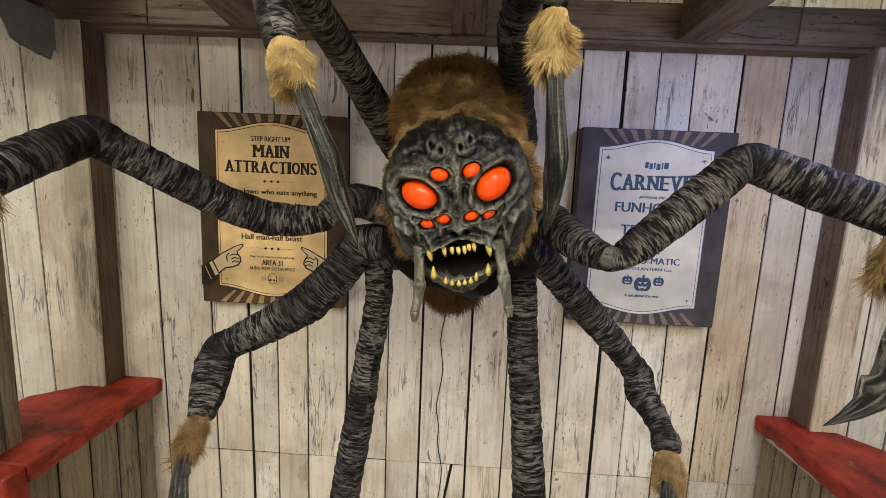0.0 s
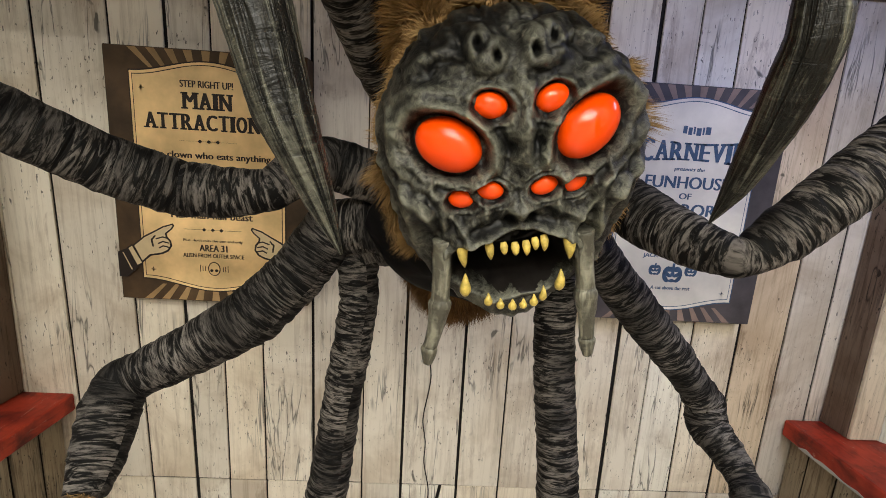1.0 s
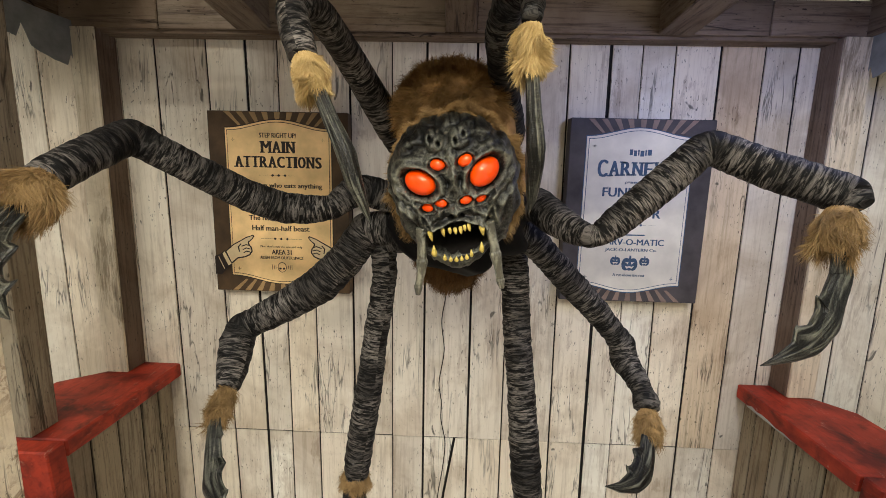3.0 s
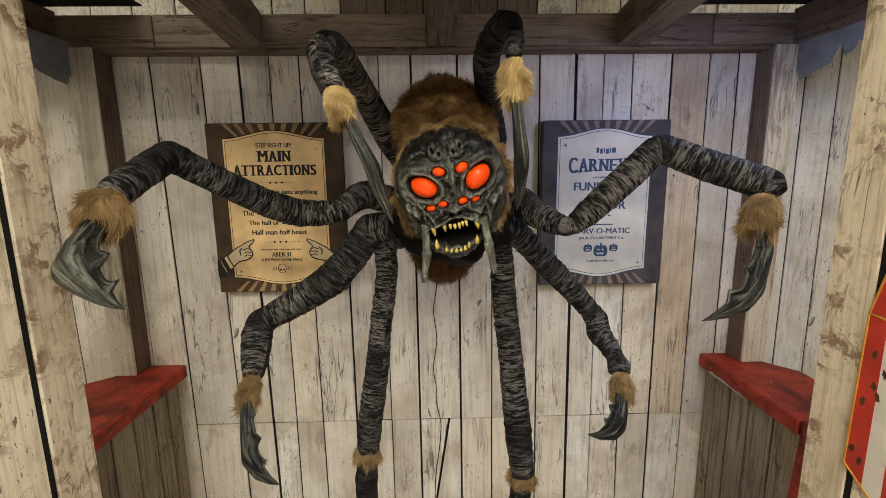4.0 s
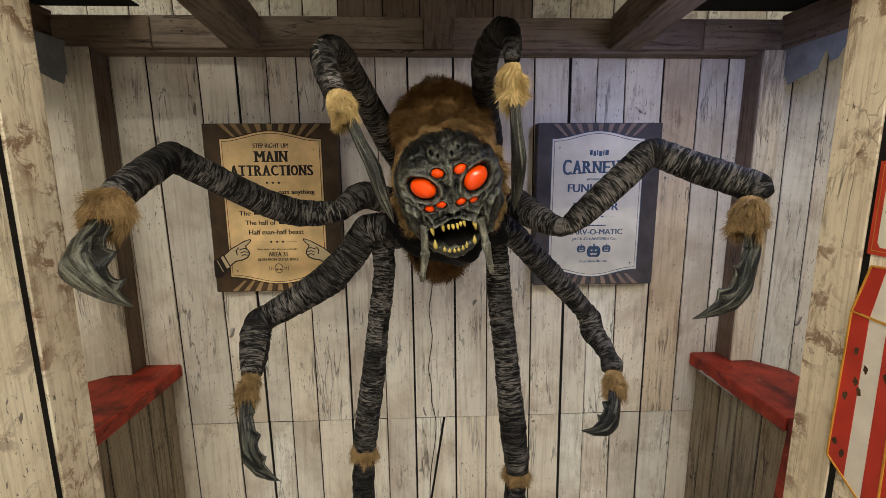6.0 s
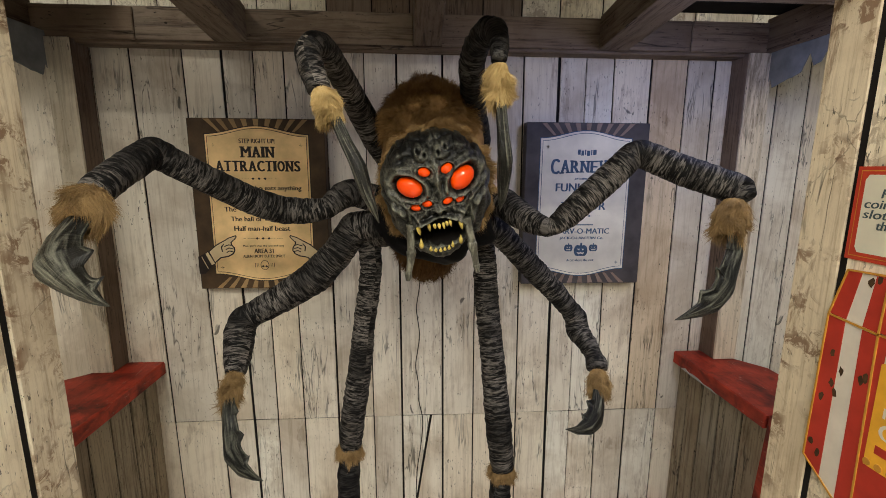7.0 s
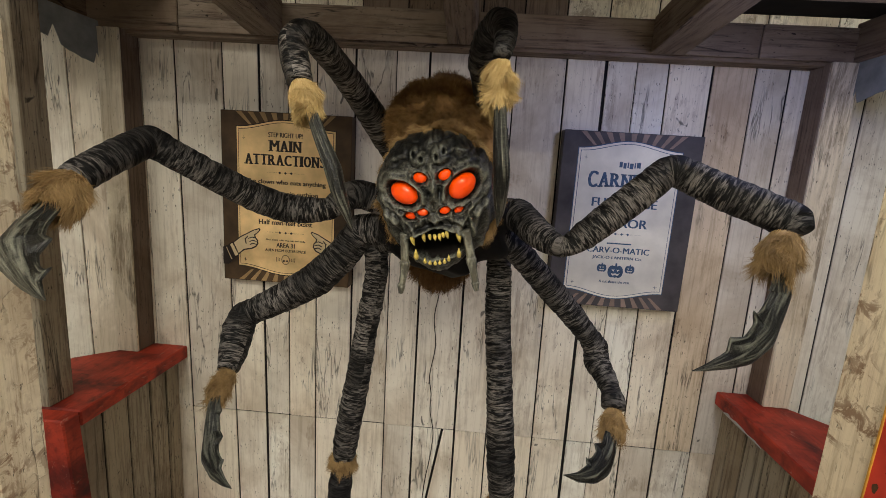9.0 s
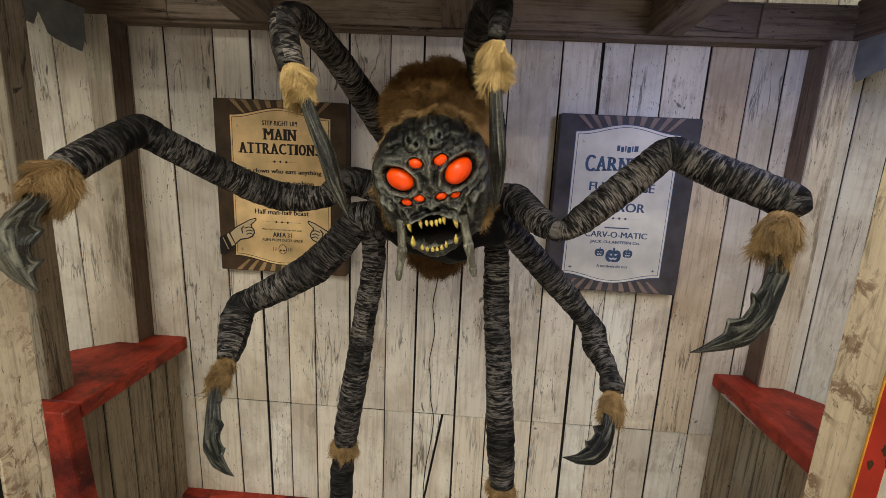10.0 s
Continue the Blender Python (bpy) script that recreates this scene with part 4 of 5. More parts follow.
def tooth(a, b, length, radius, down=True, lean=0.0, c=None):
    s = -1 if down else 1
    c = surface(a, b) - 0.004 if c is None else c
    rows = []
    for f, r in ((0, 0.75), (0.25, 1.0), (0.55, 0.8), (0.85, 0.4), (1.0, 0.08)):
        p = on_head(a + lean * f * length, b + s * f * length, c + 0.004 * math.sin(f * 3))
        rows.append((*p, radius * r))
    spider_part("tooth", tube("tooth", rows, 10, 4), TOOTH, head, "pointed yellow tooth")


for a_, b_, l_, r_ in ((-0.056, -0.087, 0.027, 0.0052), (0.041, -0.088, 0.027, 0.0056), (-0.031, -0.087, 0.019, 0.0042), (-0.018, -0.090, 0.012, 0.0038),
                       (-0.008, -0.091, 0.013, 0.0040), (0.002, -0.090, 0.015, 0.0038), (0.010, -0.088, 0.012, 0.0036), (0.018, -0.086, 0.016, 0.0038)):
    tooth(a_, b_, l_, r_, True, 0.05, surface(a_, b_) + 0.008)
for a_, b_, l_, r_, c_ in ((-0.057, -0.149, 0.023, 0.0058, 0.024), (0.035, -0.152, 0.021, 0.0052, 0.022), (-0.036, -0.152, 0.012, 0.0042, 0.036), (-0.025, -0.153, 0.009, 0.0040, 0.040),
                           (-0.014, -0.154, 0.009, 0.0042, 0.042), (-0.004, -0.153, 0.009, 0.0038, 0.042), (0.006, -0.152, 0.010, 0.0040, 0.040), (0.015, -0.150, 0.015, 0.0036, 0.036)):
    tooth(a_, b_, l_, r_, False, 0.1, surface(a_, b_) + c_)

# Jointed feeler fangs beside the mouth.
for s, rows in ((-1, ((-0.073, -0.086), (-0.077, -0.118), (-0.082, -0.150), (-0.0825, -0.154), (-0.090, -0.182), (-0.099, -0.206), (-0.100, -0.209), (-0.104, -0.226))),
                (1, ((0.057, -0.090), (0.058, -0.122), (0.060, -0.153), (0.060, -0.157), (0.062, -0.186), (0.063, -0.212), (0.063, -0.215), (0.064, -0.233)))):
    radius = (0.0090, 0.0086, 0.0098, 0.0116, 0.0084, 0.0076, 0.0090, 0.0052)
    pts = [(*on_head(pa, pb, 0.094 + 0.008 * i / 7), r) for i, ((pa, pb), r) in enumerate(zip(rows, radius))]
    spider_part("fang", tube("fang", pts, 16, 6, 0.08, s * 3.0, 60), FANG, head, "segmented grey-green bony fang")

# Rusty fur collar round the mask.
collar_roots = []
while len(collar_roots) < 42000:
    ph = random.uniform(0, 2 * math.pi)
    th = random.uniform(1.50, 2.25)
    if math.sin(ph) < -0.80:
        continue
    a = HEAD_R[0] * math.sin(th) * math.cos(ph) * 1.02
    b = HEAD_R[1] * math.sin(th) * math.sin(ph) * 1.02
    bend = noise.noise_vector(Vector((a * 22, b * 22, th * 3))) * 0.5
    way = HEAD_RIGHT * math.cos(ph) * 0.75 + HEAD_UP * math.sin(ph) * 0.6 + HEAD_OUT * 0.30 + Vector((0, 0, -0.25)) + bend
    collar_roots.append((on_head(a, b + HEAD_B0, HEAD_R[2] * math.cos(th) - 0.01), way.normalized()))
spider_part("fur_collar", strands("fur_collar", collar_roots, 0.025, 0.00060, 0.4, 0.26, 0.95), GOLD_FUR, head, "golden tan fur collar round the mask")
spider_part("neck", ellipsoid(tuple(on_head(0.0, 0.0, -0.125)), (0.13, 0.10, 0.14), lump=0.1), RUST_FUR, head)
CREST, CREST_R = (0.055, 0.95, 1.795), (0.108, 0.13, 0.095)
spider_part("crest", ellipsoid(CREST, CREST_R, lump=0.2), RUST_FUR, abdomen)
spider_part("fur", strands("fur", coat(CREST, CREST_R, 46000, Vector((0, -0.2, -0.25)), lambda d: d.y < 0.4), 0.031, 0.00055, 0.35, 0.36, 0.6), RUST_FUR, abdomen)


def cuff(points, radius, count, length, material, parent, flare, label=""):
    """A fur cuff round a limb between two places."""
    p, q = Vector(points[0]), Vector(points[1])
    way = (q - p).normalized()
    side = way.orthogonal().normalized()
    other = way.cross(side)
    roots = []
    for _ in range(int(count * 2.3)):
        angle, f = random.uniform(0, 6.2832), random.uniform(0, 1)
        out = side * math.cos(angle) + other * math.sin(angle)
        bend = noise.noise_vector((p + out * radius) * 30) * 0.45
        roots.append((p.lerp(q, f) + out * radius * (0.85 + 0.3 * math.sin(f * 3.1)), (out * flare + way + bend).normalized()))
    core = tube("core", [(*p, radius * 0.7), (*p.lerp(q, 0.35), radius), (*p.lerp(q, 0.75), radius), (*q, radius * 0.6)], 16, 4)
    whole = spider_part("fur_cuff", core, material, parent, label)
    spider_part("fur", strands("fur", roots, length, 0.00045, 0.35, 0.32, 0.9), material, whole)


def blade(rows, teeth, seed):
    """A hooked claw through rows of (x, y, z, half width, half thickness); teeth of (part of the way, height) stand on its inner edge."""
    line = spline(rows, 18, 0.5)
    places = [Vector(p[:3]) for p in line]
    ways = [(places[min(i + 1, len(places) - 1)] - places[max(i - 1, 0)]).normalized() for i in range(len(places))]
    axis = Vector((0, 0, 0))
    for a, b in zip(ways, ways[1:]):
        axis += a.cross(b)
    axis.normalize()
    around, verts, faces, loops, length = 22, [], [], [], [0.0]
    for i, p in enumerate(line):
        if i:
            length.append(length[-1] + (places[i] - places[i - 1]).length)
        f = i / (len(line) - 1)
        inner = axis.cross(ways[i]).normalized()
        tooth_rise = sum(1.5 * h * max(0.0, 1 - abs(f - f0) / (0.035 if f > f0 else 0.13)) ** 1.7 for f0, h in teeth)
        for k in range(around):
            angle = 2 * math.pi * k / around
            c, d = math.cos(angle), math.sin(angle)
            lump = 1 + 0.07 * noise.noise(Vector((c * 1.5 + seed, d * 1.5, f * 9))) + 0.025 * noise.noise(Vector((c * 3, d * 3 + seed, f * 60)))
            reach = max(p[3], 0.0006) * c * lump + tooth_rise * max(0.0, (c - 0.55) / 0.45)
            thick = max(p[4], 0.0006) * d * (1 - 0.55 * max(0.0, c)) * lump
            verts.append(places[i] + inner * reach + axis * thick)
    for i in range(len(line) - 1):
        for k in range(around):
            q = (k + 1) % around
            faces.append((i * around + k, i * around + q, (i + 1) * around + q, (i + 1) * around + k))
            loops += [(k / around, length[i]), ((k + 1) / around, length[i]), ((k + 1) / around, length[i + 1]), (k / around, length[i + 1])]
    for ring, order in ((0, -1), (len(line) - 1, 1)):
        faces.append(tuple(ring * around + k for k in range(around))[::order])
        loops += [(0, length[ring])] * around
    mesh = solid("claw", verts, faces, True)
    layer = mesh.uv_layers.new(name="UVMap")
    layer.data.foreach_set("uv", [c for uv in loops for c in uv])
    return mesh


def claw(rows, parent, teeth=(), seed=0.0):
    spider_part("claw", blade(rows, teeth, seed), CLAW, parent, "hooked dark green-grey horn claw")


def limb(rows, material, seed, wrinkle=0.045, pitch=85.0, label="wrinkled cloth leg with dark and pale bands"):
    return spider_part("leg", tube("leg", rows, 26, 22, wrinkle, seed, pitch, True, 0.2), material, None, label)


# Raised front legs, bent over and hanging before the body.
leg = limb(((-0.03, 1.10, 1.68, 0.045), (-0.086, 1.030, 1.760, 0.0397), (-0.115, 0.930, 1.817, 0.0334), (-0.136, 0.800, 1.869, 0.0280), (-0.145, 0.670, 1.895, 0.0243), (-0.151, 0.635, 1.903, 0.0222), (-0.162, 0.610, 1.898, 0.0226), (-0.170, 0.600, 1.882, 0.0224), (-0.162, 0.590, 1.853, 0.0233), (-0.147, 0.575, 1.815, 0.0210)), CLOTH, 1.0)
cuff(((-0.145, 0.572, 1.812), (-0.123, 0.550, 1.764)), 0.017, 2600, 0.017, STRAW_FUR, leg, 0.30, "straw-coloured shaggy fur cuff")
claw(((-0.121, 0.552, 1.771, 0.0100, 0.0092), (-0.098, 0.542, 1.722, 0.0125, 0.0112), (-0.078, 0.534, 1.682, 0.0155, 0.0138), (-0.066, 0.535, 1.640, 0.0135, 0.0120), (-0.054, 0.539, 1.608, 0.0075, 0.0066), (-0.045, 0.542, 1.584, 0.0008, 0.0008)), leg, (), 2.0)
leg = limb(((0.15, 1.10, 1.66, 0.045), (0.197, 1.020, 1.757, 0.0350), (0.176, 0.950, 1.825, 0.0312), (0.158, 0.850, 1.877, 0.0310), (0.145, 0.780, 1.905, 0.0288), (0.149, 0.730, 1.934, 0.0272), (0.167, 0.700, 1.955, 0.0262), (0.178, 0.670, 1.946, 0.0221), (0.179, 0.635, 1.913, 0.0192), (0.174, 0.605, 1.876, 0.0145)), DARK_CLOTH, 4.0, 0.09)
cuff(((0.173, 0.600, 1.867), (0.175, 0.590, 1.800)), 0.017, 2600, 0.018, STRAW_FUR, leg, 0.28, "straw-coloured shaggy fur cuff")
claw(((0.176, 0.590, 1.803, 0.0110, 0.0100), (0.181, 0.588, 1.748, 0.0130, 0.0118), (0.187, 0.592, 1.700, 0.0165, 0.0145), (0.190, 0.612, 1.662, 0.0155, 0.0135), (0.193, 0.638, 1.622, 0.0095, 0.0085), (0.193, 0.658, 1.594, 0.0008, 0.0008)), leg, (), 5.0)

# Reaching middle legs with hooked claws.
leg = limb(((-0.06, 1.05, 1.585, 0.040), (-0.154, 1.020, 1.613, 0.0386), (-0.181, 0.985, 1.606, 0.0359), (-0.218, 0.960, 1.574, 0.0277), (-0.271, 0.950, 1.568, 0.0335), (-0.326, 0.935, 1.571, 0.0360), (-0.385, 0.895, 1.597, 0.0346), (-0.460, 0.820, 1.653, 0.0320), (-0.512, 0.765, 1.695, 0.0313), (-0.533, 0.747, 1.711, 0.0331), (-0.538, 0.720, 1.701, 0.0310), (-0.542, 0.665, 1.678, 0.0305), (-0.546, 0.585, 1.640, 0.0290), (-0.549, 0.570, 1.631, 0.0244)), CLOTH, 7.0)
cuff(((-0.546, 0.572, 1.633), (-0.536, 0.520, 1.590)), 0.030, 2600, 0.024, TAN_FUR, leg, 0.22, "tan shaggy fur cuff")
claw(((-0.536, 0.522, 1.595, 0.0222, 0.0133), (-0.537, 0.485, 1.564, 0.0296, 0.0178), (-0.523, 0.450, 1.539, 0.0364, 0.0218), (-0.493, 0.425, 1.519, 0.0241, 0.0145), (-0.451, 0.395, 1.505, 0.0141, 0.0085), (-0.420, 0.375, 1.496, 0.0065, 0.0039), (-0.396, 0.360, 1.493, 0.0008, 0.0008)), leg, ((0.44, 0.013), (0.70, 0.013)), 8.0)
leg = limb(((0.20, 1.05, 1.585, 0.040), (0.268, 1.000, 1.587, 0.0417), (0.300, 0.930, 1.560, 0.0381), (0.326, 0.870, 1.544, 0.0305), (0.348, 0.840, 1.537, 0.0241), (0.368, 0.838, 1.541, 0.0240), (0.396, 0.838, 1.563, 0.0310), (0.440, 0.838, 1.603, 0.0337), (0.508, 0.840, 1.666, 0.0349), (0.557, 0.840, 1.715, 0.0333), (0.577, 0.838, 1.720, 0.0332), (0.610, 0.825, 1.705, 0.0343), (0.661, 0.790, 1.678, 0.0361), (0.721, 0.755, 1.653, 0.0351), (0.759, 0.732, 1.636, 0.0345), (0.764, 0.715, 1.615, 0.0252)), CLOTH, 9.0)
cuff(((0.739, 0.712, 1.607), (0.707, 0.680, 1.548)), 0.027, 2600, 0.026, TAN_FUR, leg, 0.35, "tan shaggy fur cuff")
claw(((0.729, 0.690, 1.549, 0.0223, 0.0134), (0.731, 0.685, 1.502, 0.0274, 0.0164), (0.713, 0.672, 1.462, 0.0297, 0.0178), (0.690, 0.650, 1.432, 0.0316, 0.0189), (0.649, 0.620, 1.409, 0.0260, 0.0156), (0.600, 0.590, 1.399, 0.0160, 0.0096), (0.558, 0.565, 1.395, 0.0078, 0.0047), (0.521, 0.545, 1.393, 0.0008, 0.0008)), leg, ((0.13, 0.011), (0.43, 0.016), (0.68, 0.014)), 10.0)

# Lower legs bent down with smaller claws.
leg = limb(((-0.04, 1.06, 1.52, 0.045), (-0.159, 1.070, 1.508, 0.0457), (-0.211, 1.060, 1.433, 0.0457), (-0.280, 1.050, 1.362, 0.0491), (-0.374, 1.040, 1.302, 0.0423), (-0.457, 1.030, 1.258, 0.0371), (-0.485, 1.025, 1.243, 0.0386), (-0.488, 1.000, 1.214, 0.0430), (-0.480, 0.950, 1.156, 0.0369), (-0.474, 0.915, 1.127, 0.0266)), CLOTH, 11.0)
cuff(((-0.474, 0.910, 1.122), (-0.460, 0.825, 1.091)), 0.022, 1300, 0.022, TAN_FUR, leg, 0.35, "tan shaggy fur cuff")
claw(((-0.459, 0.830, 1.095, 0.0191, 0.0124), (-0.448, 0.800, 1.062, 0.0230, 0.0149), (-0.433, 0.770, 1.030, 0.0267, 0.0174), (-0.417, 0.735, 1.010, 0.0260, 0.0169), (-0.382, 0.695, 0.997, 0.0172, 0.0112), (-0.350, 0.670, 0.994, 0.0084, 0.0055), (-0.321, 0.650, 0.997, 0.0008, 0.0008)), leg, ((0.14, 0.009), (0.42, 0.012), (0.67, 0.010)), 12.0)
leg = limb(((0.19, 1.06, 1.52, 0.045), (0.265, 1.060, 1.498, 0.0391), (0.319, 1.070, 1.444, 0.0363), (0.387, 1.085, 1.374, 0.0370), (0.455, 1.095, 1.305, 0.0341), (0.514, 1.100, 1.238, 0.0309), (0.539, 1.100, 1.206, 0.0347), (0.543, 1.090, 1.167, 0.0364), (0.560, 1.050, 1.139, 0.0302), (0.570, 1.010, 1.109, 0.0260), (0.569, 0.990, 1.099, 0.0325), (0.566, 0.975, 1.083, 0.0288)), CLOTH, 13.0, 0.07)
cuff(((0.565, 0.970, 1.080), (0.551, 0.910, 1.036)), 0.024, 1300, 0.022, TAN_FUR, leg, 0.42, "tan shaggy fur cuff")
claw(((0.543, 0.905, 1.045, 0.0210, 0.0136), (0.528, 0.870, 1.027, 0.0236, 0.0153), (0.502, 0.830, 1.016, 0.0290, 0.0188), (0.469, 0.790, 1.015, 0.0221, 0.0144), (0.429, 0.760, 1.024, 0.0107, 0.0070), (0.389, 0.735, 1.044, 0.0008, 0.0008)), leg, ((0.32, 0.011), (0.60, 0.010)), 14.0)

# Standing rear legs that carry the body to the floor.
for top, foot, seed in ((((-0.03, 1.07, 1.50, 0.042), (-0.120, 1.090, 1.470, 0.0346), (-0.116, 1.085, 1.392, 0.0330), (-0.125, 1.080, 1.304, 0.0333), (-0.142, 1.075, 1.196, 0.0336), (-0.154, 1.070, 1.086, 0.0357), (-0.171, 1.068, 0.972, 0.0379), (-0.189, 1.066, 0.855, 0.0384), (-0.195, 1.065, 0.792, 0.0331)), -0.205, 15.0),
                        (((0.20, 1.07, 1.50, 0.042), (0.236, 1.150, 1.465, 0.0364), (0.243, 1.140, 1.374, 0.0384), (0.250, 1.120, 1.247, 0.0384), (0.263, 1.100, 1.120, 0.0385), (0.277, 1.080, 0.972, 0.0405), (0.288, 1.060, 0.844, 0.0424), (0.302, 1.050, 0.707, 0.0372)), 0.315, 16.0)):
    leg = limb(top, CLOTH, seed, 0.07)
    x, y, z, _ = top[-1]
    cuff(((x, y, z + 0.012), (x - 0.004, y, z - 0.035)), 0.033, 1500, 0.020, TAN_FUR, leg, 0.5, "tan shaggy fur cuff")
    spider_part("shin", tube("shin", [(x, y, z - 0.02, 0.030), (x - 0.008, y - 0.005, z - 0.10, 0.036), (foot, y - 0.02, z * 0.55, 0.034), (foot, y - 0.03, 0.16, 0.032), (foot, y - 0.05, 0.05, 0.030), (foot, y - 0.12, 0.012, 0.010)], 22, 12, 0.08, seed + 0.5, 60), DARK_CLOTH, leg)

# Thin black cable down the wall below the body.
def cable():
    rows = [(0.040, 1.45), (0.036, 1.30), (0.040, 1.175), (0.024, 1.06), (0.034, 0.93), (0.015, 0.784), (0.030, 0.70), (0.028, 0.62), (0.046, 0.513), (0.044, 0.40), (0.026, 0.26), (0.018, 0.138), (0.020, 0.002)]
    return tube("power_cable", [(x + 0.003 * math.sin(z * 41), 1.672, z, 0.0019) for x, z in rows], 8, 8, tight=0.9)


tagged(part("power_cable", cable(), GAP), "thin black cable hanging down the plank wall", "cable")


# ---- side wings of the booth front, with what hangs on the east one ----
def wing(name, x_in, x_out, y_end, y_gap, label):
    s = 1 if x_out > x_in else -1
    lo, hi = sorted((x_in + s * 0.006, x_out))
    wall = structure(part(name, box(lo, hi, -1.6, y_end - 0.001, 0, 2.7, 0), GAP), label, "wall")
    edges = [y_end, y_gap, y_gap - 0.20, y_gap - 0.37, y_gap - 0.56, y_gap - 0.75, y_gap - 0.95, -1.6]
    lo, hi = sorted((x_in, x_in + s * 0.0055))
    for i, (y1, y0) in enumerate(zip(edges, edges[1:])):
        bm = box(lo, hi, y0 + (0.007 if i == 0 else 0.003), y1 - (0.007 if i == 1 else 0.003 if i else 0), 0.0, 2.7, 0.0015, 0.0008)
        mesh = bpy.data.meshes.new("plank")
        bm.to_mesh(mesh)
        bm.free()
        mid = Vector(((lo + hi) / 2, (y0 + y1) / 2, 1.35))
        mesh.transform(Matrix.Translation(-mid))
        ob = part("plank", mesh, PALE_WOOD if i else STAINED_WOOD, wall)
        ob.location = mid
    return wall


wing("wall_wing_west", -0.63, -0.68, 0.558, 0.465, "pale whitewashed plank side wing of the booth front")
wing("wall_wing_east", 0.745, 0.795, 0.540, 0.448, "pale whitewashed plank side wing of the booth front")

# Unseen panel, added to keep the ceiling lights off the upper back wall.
structure(part("wall_front_header", box(-0.68, 0.80, 0.46, 0.52, 1.985, 3.4, 0.003), PALE_WOOD), "unseen pale plank panel that shades the upper back wall", "wall")

# Half walls below the counters, and red uprights at their ends.
for name, x_in, x_out, top_seams in (("wall_half_west", -1.145, -1.36, (1.12, 1.25, 1.37, 1.49, 1.59, 1.676)), ("wall_half_east", 1.29, 1.52, (1.12, 1.26, 1.39, 1.50, 1.60, 1.676))):
    s = 1 if x_out > x_in else -1
    lo, hi = sorted((x_in + s * 0.0075, x_out))
    wall = structure(part(name, box(lo, hi, 1.13, 1.676, 0, 0.77, 0), GAP), "dark grey plank half wall under the red counter", "wall")
    for y0, y1 in zip(top_seams, top_seams[1:]):
        lo, hi = sorted((x_in, x_in + s * 0.007))
        bm = box(lo, hi, y0 + 0.004, y1 - 0.004, 0.0, 0.771, 0.002, 0.001)
        mesh = bpy.data.meshes.new("plank")
        bm.to_mesh(mesh)
        bm.free()
        part("plank", mesh, GREY_WOOD, wall)
for x_top0, x_top1, foot in ((-1.238, -1.100, 0.055), (1.262, 1.40, -0.055)):
    bm = box(x_top0, x_top1, 1.05, 1.112, 0, 0.829, 0.005)
    for v in bm.verts:
        v.co.x += foot * (1 - v.co.z / 0.83)
    timber("trim_upright", bm, RED, "worn red painted upright at the counter end", "post")
timber("baseboard", box(-1.15, 1.28, 1.625, 1.678, 0, 0.03, 0.003), RED, "low red board along the foot of the wall", "baseboard")

# Coin sign and the flat cut-out of a coin box, both on the east wing.
SIGN_RED = plain("sign_red", (0.45, 0.045, 0.022), 0.45, 0.2, 30)
SIGN_GOLD = plain("sign_gold", (0.50, 0.24, 0.035), 0.4, 0.2, 40)
SIGN_CREAM = plain("sign_cream", (0.66, 0.62, 0.50), 0.5, 0.08, 12)
STRIPE_WHITE = plain("stripe_white", (0.66, 0.60, 0.52), 0.5, 0.1, 15)
STRIPE_RED = plain("stripe_red", (0.42, 0.035, 0.020), 0.5, 0.2, 15)
RUST = plain("rust_chip", (0.060, 0.030, 0.012), 0.8, 0.5, 60)
PANEL_YELLOW = plain("panel_yellow", (0.72, 0.36, 0.030), 0.45, 0.15, 20)
SIGN_INK = plain("sign_ink", (0.06, 0.085, 0.095), 0.6, 0.1, 40)
WING_FACE = pose(0.744, 0.028, 0, 0, 0, -90)


def wing_part(name, outline, level, thick, material, thing, label=""):
    """A flat piece on the east wing: the outline is in (-y, z)."""
    bm = prism([(p, q) for p, q in outline], -0.4 * (level + thick), -0.4 * level)
    mesh = bpy.data.meshes.new(name)
    bm.to_mesh(mesh)
    bm.free()
    mesh.transform(WING_FACE)
    return part(name, mesh, material, thing, label)


def rect(p0, p1, q0, q1):
    return [(p0, q0), (p1, q0), (p1, q1), (p0, q1)]


sign = tagged(empty("coin_sign"), "cream and red sign telling to push the coin in", "sign")
wing_part("sign_board", rect(-0.416, -0.215, 1.536, 1.687), 0, 0.004, SIGN_RED, sign)
wing_part("gold_line", rect(-0.410, -0.221, 1.542, 1.681), 0.004, 0.0008, SIGN_GOLD, sign)
wing_part("red_line", rect(-0.4085, -0.2225, 1.5435, 1.6795), 0.0048, 0.0008, SIGN_RED, sign)
wing_part("cream_panel", [(-0.401, 1.557), (-0.396, 1.549), (-0.235, 1.549), (-0.230, 1.557), (-0.230, 1.666), (-0.235, 1.674), (-0.396, 1.674), (-0.401, 1.666)], 0.0056, 0.0008, SIGN_CREAM, sign)
for i, line in enumerate(("Push the", "coin into the", "slot to start", "the show")):
    ob = lettering("text", line, (-0.334, -0.0031, 1.645 - 0.0165 * i), 0.0135 * 0.70 * len(line), 0.0140, SIGN_INK, sign, shear=0.15)
    ob.data.transform(WING_FACE)

coin_box = tagged(empty("coin_box"), "red and white striped coin box cut-out with gold trim", "coin box")
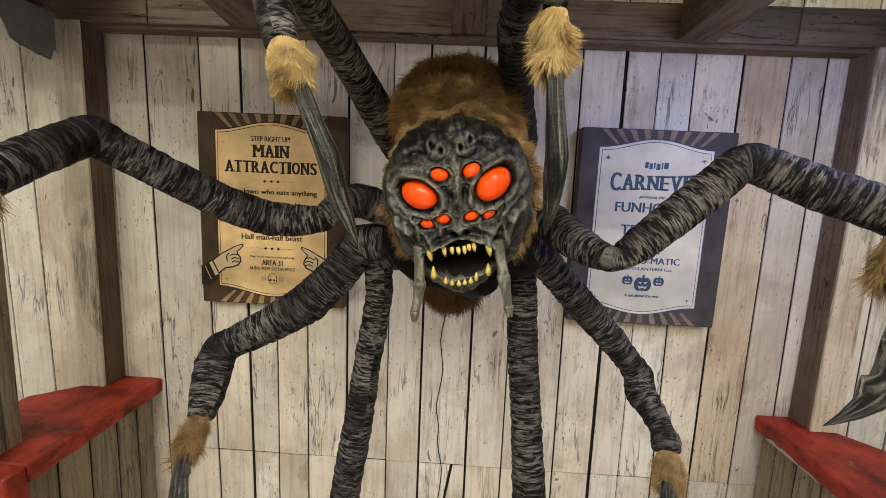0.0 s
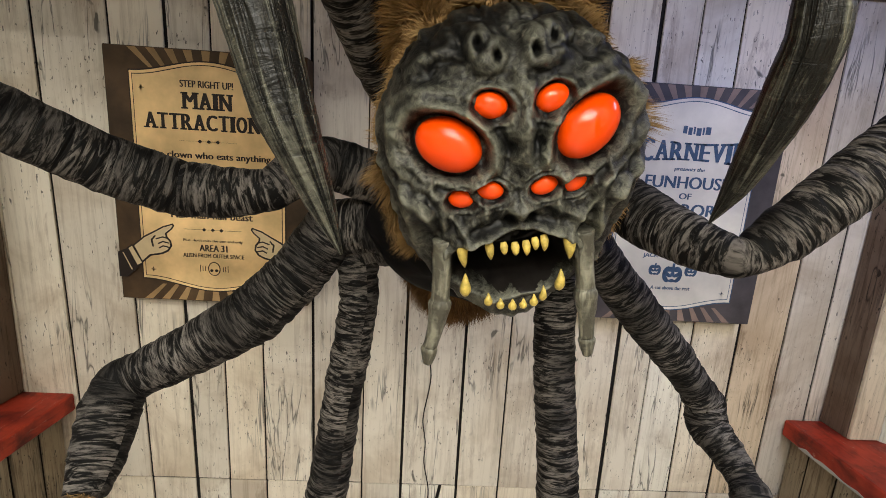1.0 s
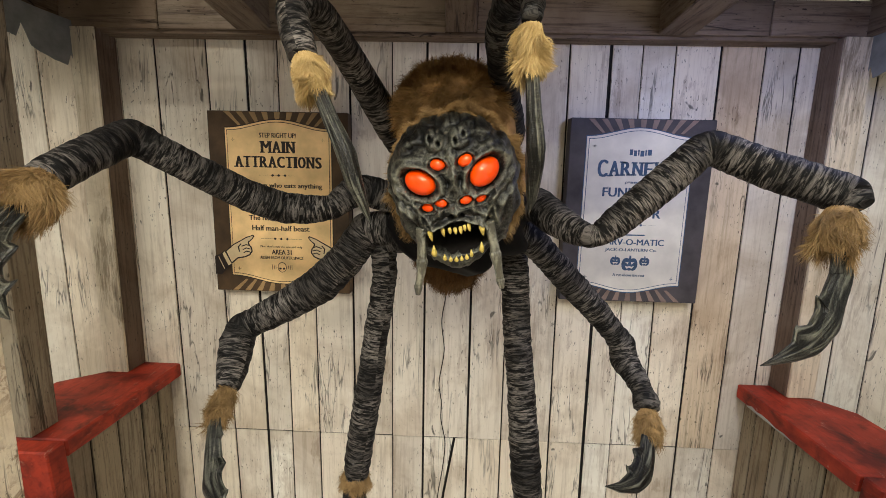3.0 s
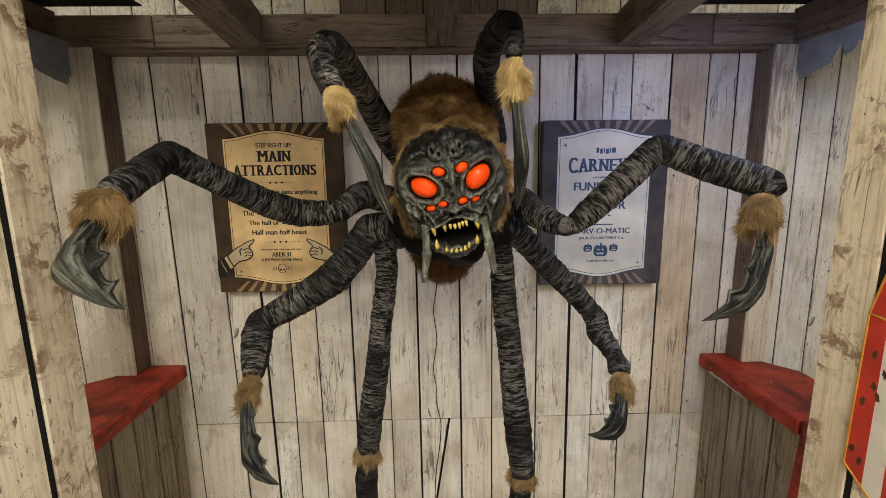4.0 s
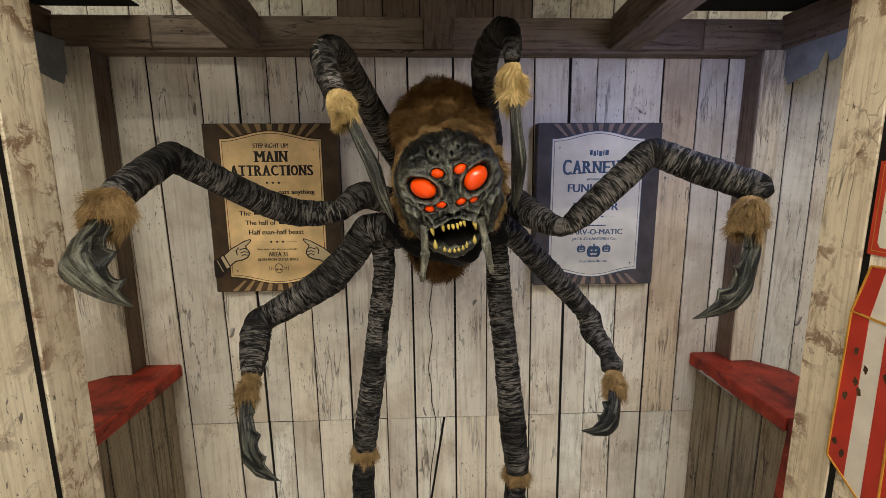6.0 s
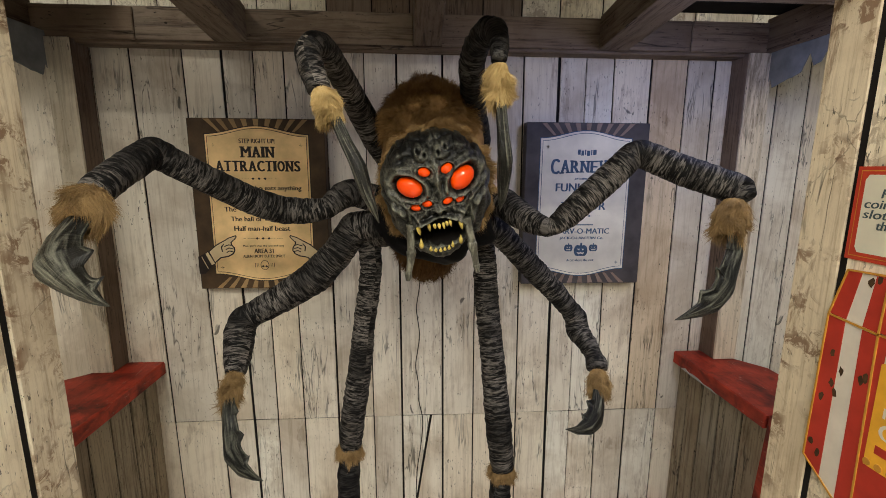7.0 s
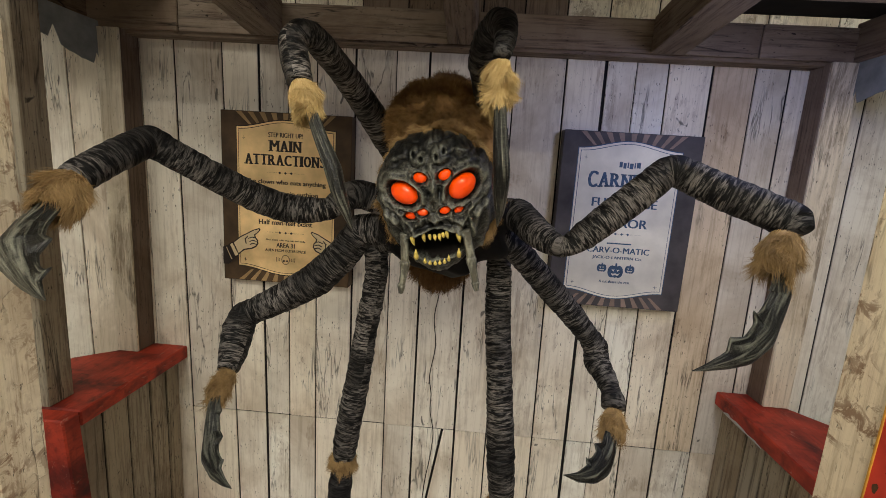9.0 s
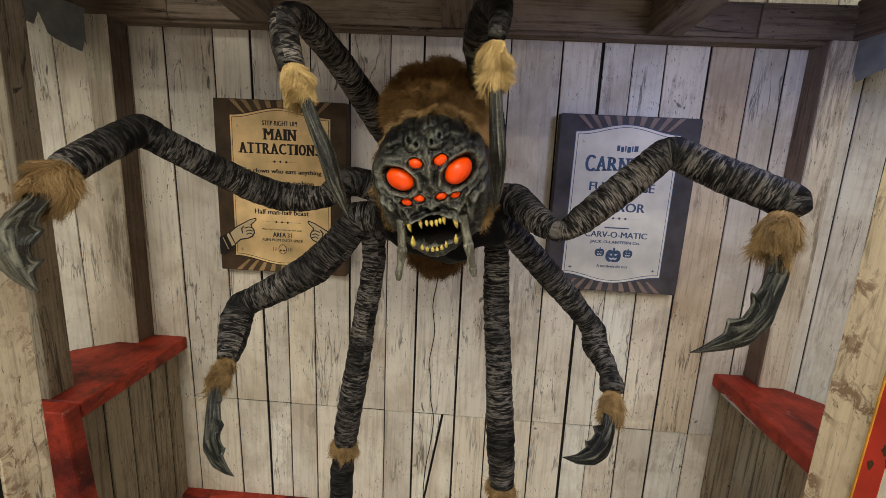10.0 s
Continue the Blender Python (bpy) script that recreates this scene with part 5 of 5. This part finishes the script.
# Side face: upper and lower striped quads, then the yellow front.
wing_part("side_panel", [(-0.423, 1.433), (-0.338, 1.425), (-0.331, 1.10), (-0.427, 1.162)], 0, 0.010, STRIPE_WHITE, coin_box)
for f0, f1 in ((0.0, 0.36), (0.70, 1.0)):
    wing_part("stripe", [(-0.423 + 0.085 * f0, 1.433 - 0.008 * f0), (-0.423 + 0.085 * f1, 1.433 - 0.008 * f1), (-0.427 + 0.096 * f1, 1.162 - 0.062 * f1), (-0.427 + 0.096 * f0, 1.162 - 0.062 * f0)], 0.010, 0.001, STRIPE_RED, coin_box)
wing_part("upper_panel", [(-0.421, 1.437), (-0.340, 1.430), (-0.336, 1.517), (-0.402, 1.518)], 0, 0.010, STRIPE_WHITE, coin_box)
for f0, f1 in ((0.0, 0.36), (0.70, 1.0)):
    wing_part("stripe", [(-0.421 + 0.081 * f0, 1.437 - 0.007 * f0), (-0.421 + 0.081 * f1, 1.437 - 0.007 * f1), (-0.402 + 0.066 * f1, 1.518 - 0.001 * f1), (-0.402 + 0.066 * f0, 1.518 - 0.001 * f0)], 0.010, 0.001, STRIPE_RED, coin_box)
for p0, q0, p1, q1 in ((-0.423, 1.435, -0.338, 1.428), (-0.338, 1.43, -0.331, 1.10), (-0.423, 1.435, -0.427, 1.162), (-0.427, 1.162, -0.331, 1.10), (-0.423, 1.435, -0.402, 1.518), (-0.338, 1.428, -0.336, 1.517), (-0.402, 1.518, -0.20, 1.530), (-0.338, 1.428, -0.19, 1.428)):
    d = Vector((q1 - q0, p0 - p1)).normalized() * 0.0015
    wing_part("gold_trim", [(p0 - d.x, q0 - d.y), (p1 - d.x, q1 - d.y), (p1 + d.x, q1 + d.y), (p0 + d.x, q0 + d.y)], 0.011, 0.004, SIGN_GOLD, coin_box)
wing_part("front_panel", [(-0.337, 1.427), (-0.19, 1.427), (-0.19, 1.10), (-0.331, 1.10)], 0, 0.011, STRIPE_RED, coin_box)
wing_part("front_top", [(-0.336, 1.519), (-0.20, 1.529), (-0.19, 1.431), (-0.337, 1.431)], 0, 0.010, STRIPE_RED, coin_box)
wing_part("top_panel", [(-0.402, 1.519), (-0.338, 1.518), (-0.20, 1.521), (-0.20, 1.531)], 0.002, 0.010, SIGN_RED, coin_box)
wing_part("stripe", [(-0.322, 1.424), (-0.262, 1.424), (-0.262, 1.36), (-0.322, 1.36)], 0.0112, 0.0008, STRIPE_WHITE, coin_box)
wing_part("stripe", [(-0.321, 1.514), (-0.266, 1.514), (-0.262, 1.436), (-0.322, 1.436)], 0.0102, 0.0008, STRIPE_WHITE, coin_box)
wing_part("yellow_plate", [(-0.325, 1.385), (-0.31, 1.395), (-0.20, 1.395), (-0.20, 1.215), (-0.325, 1.215)], 0.011, 0.002, PANEL_YELLOW, coin_box)
wing_part("coin_slot", rect(-0.312, -0.21, 1.242, 1.256), 0.013, 0.001, STRIPE_RED, coin_box)
for text, z, w, h in (("INSERT", 1.312, 0.085, 0.017), ("COIN", 1.282, 0.088, 0.026)):
    ob = lettering("text", text, (-0.266, -0.0061, z), w, h, STRIPE_WHITE, coin_box)
    ob.data.transform(WING_FACE)
for k in range(7):
    wing_part("bulb", ellipse(-0.320 + 0.018 * k, 1.222, 0.006, 0.006, 12), 0.013, 0.003, SIGN_GOLD, coin_box)
chips = random.Random(5)
for p, q in ((-0.362, 1.505), (-0.350, 1.515), (-0.405, 1.370), (-0.385, 1.345), (-0.352, 1.345), (-0.398, 1.318), (-0.390, 1.303), (-0.418, 1.195), (-0.402, 1.180), (-0.345, 1.352), (-0.412, 1.285)):
    pts = [(p + chips.uniform(0.5, 1) * 0.006 * math.cos(k * 0.7), q + chips.uniform(0.5, 1) * 0.010 * math.sin(k * 0.7)) for k in range(9)]
    wing_part("rust_chip", pts, 0.0112, 0.0006, RUST, coin_box)

# ---- ceiling light tubes ----
TUBE = Nodes("lit_tube")
TUBE.bsdf.inputs["Emission Color"].default_value = (1.0, 0.95, 0.85, 1)
TUBE.bsdf.inputs["Emission Strength"].default_value = 6.0
TUBE.finish((0.9, 0.9, 0.88), 0.4)
for lamp_x, lamp_y, _ in CEILING_LIGHTS:
    fixture = tagged(empty("ceiling_light", (lamp_x, lamp_y, 3.30)), "long white fluorescent ceiling light", "lamp", "ceiling lights")
    part("housing", box(-1.25, 1.25, -0.11, 0.11, 0.03, 0.10, 0.006), STORE_WHITE, fixture)
    for dy in (-0.05, 0.05):
        mesh = tube("tube", [(-1.2, dy, 0.008, 0.013), (0, dy, 0.008, 0.013), (1.2, dy, 0.008, 0.013)], 12, 2)
        part("tube", mesh, TUBE.material, fixture)

# ---- boards of the back wall ----
LOW = sorted(SEAMS + [(0.107, 0.316)])
wall_boards(LOW, 0.0, 0.528, lambda x: WHITE_WOOD)
wall_boards(SEAMS, 0.528, 2.27, lambda x: TAN_WOOD if 1.04 < x < 1.19 else WHITE_WOOD, 0.004)
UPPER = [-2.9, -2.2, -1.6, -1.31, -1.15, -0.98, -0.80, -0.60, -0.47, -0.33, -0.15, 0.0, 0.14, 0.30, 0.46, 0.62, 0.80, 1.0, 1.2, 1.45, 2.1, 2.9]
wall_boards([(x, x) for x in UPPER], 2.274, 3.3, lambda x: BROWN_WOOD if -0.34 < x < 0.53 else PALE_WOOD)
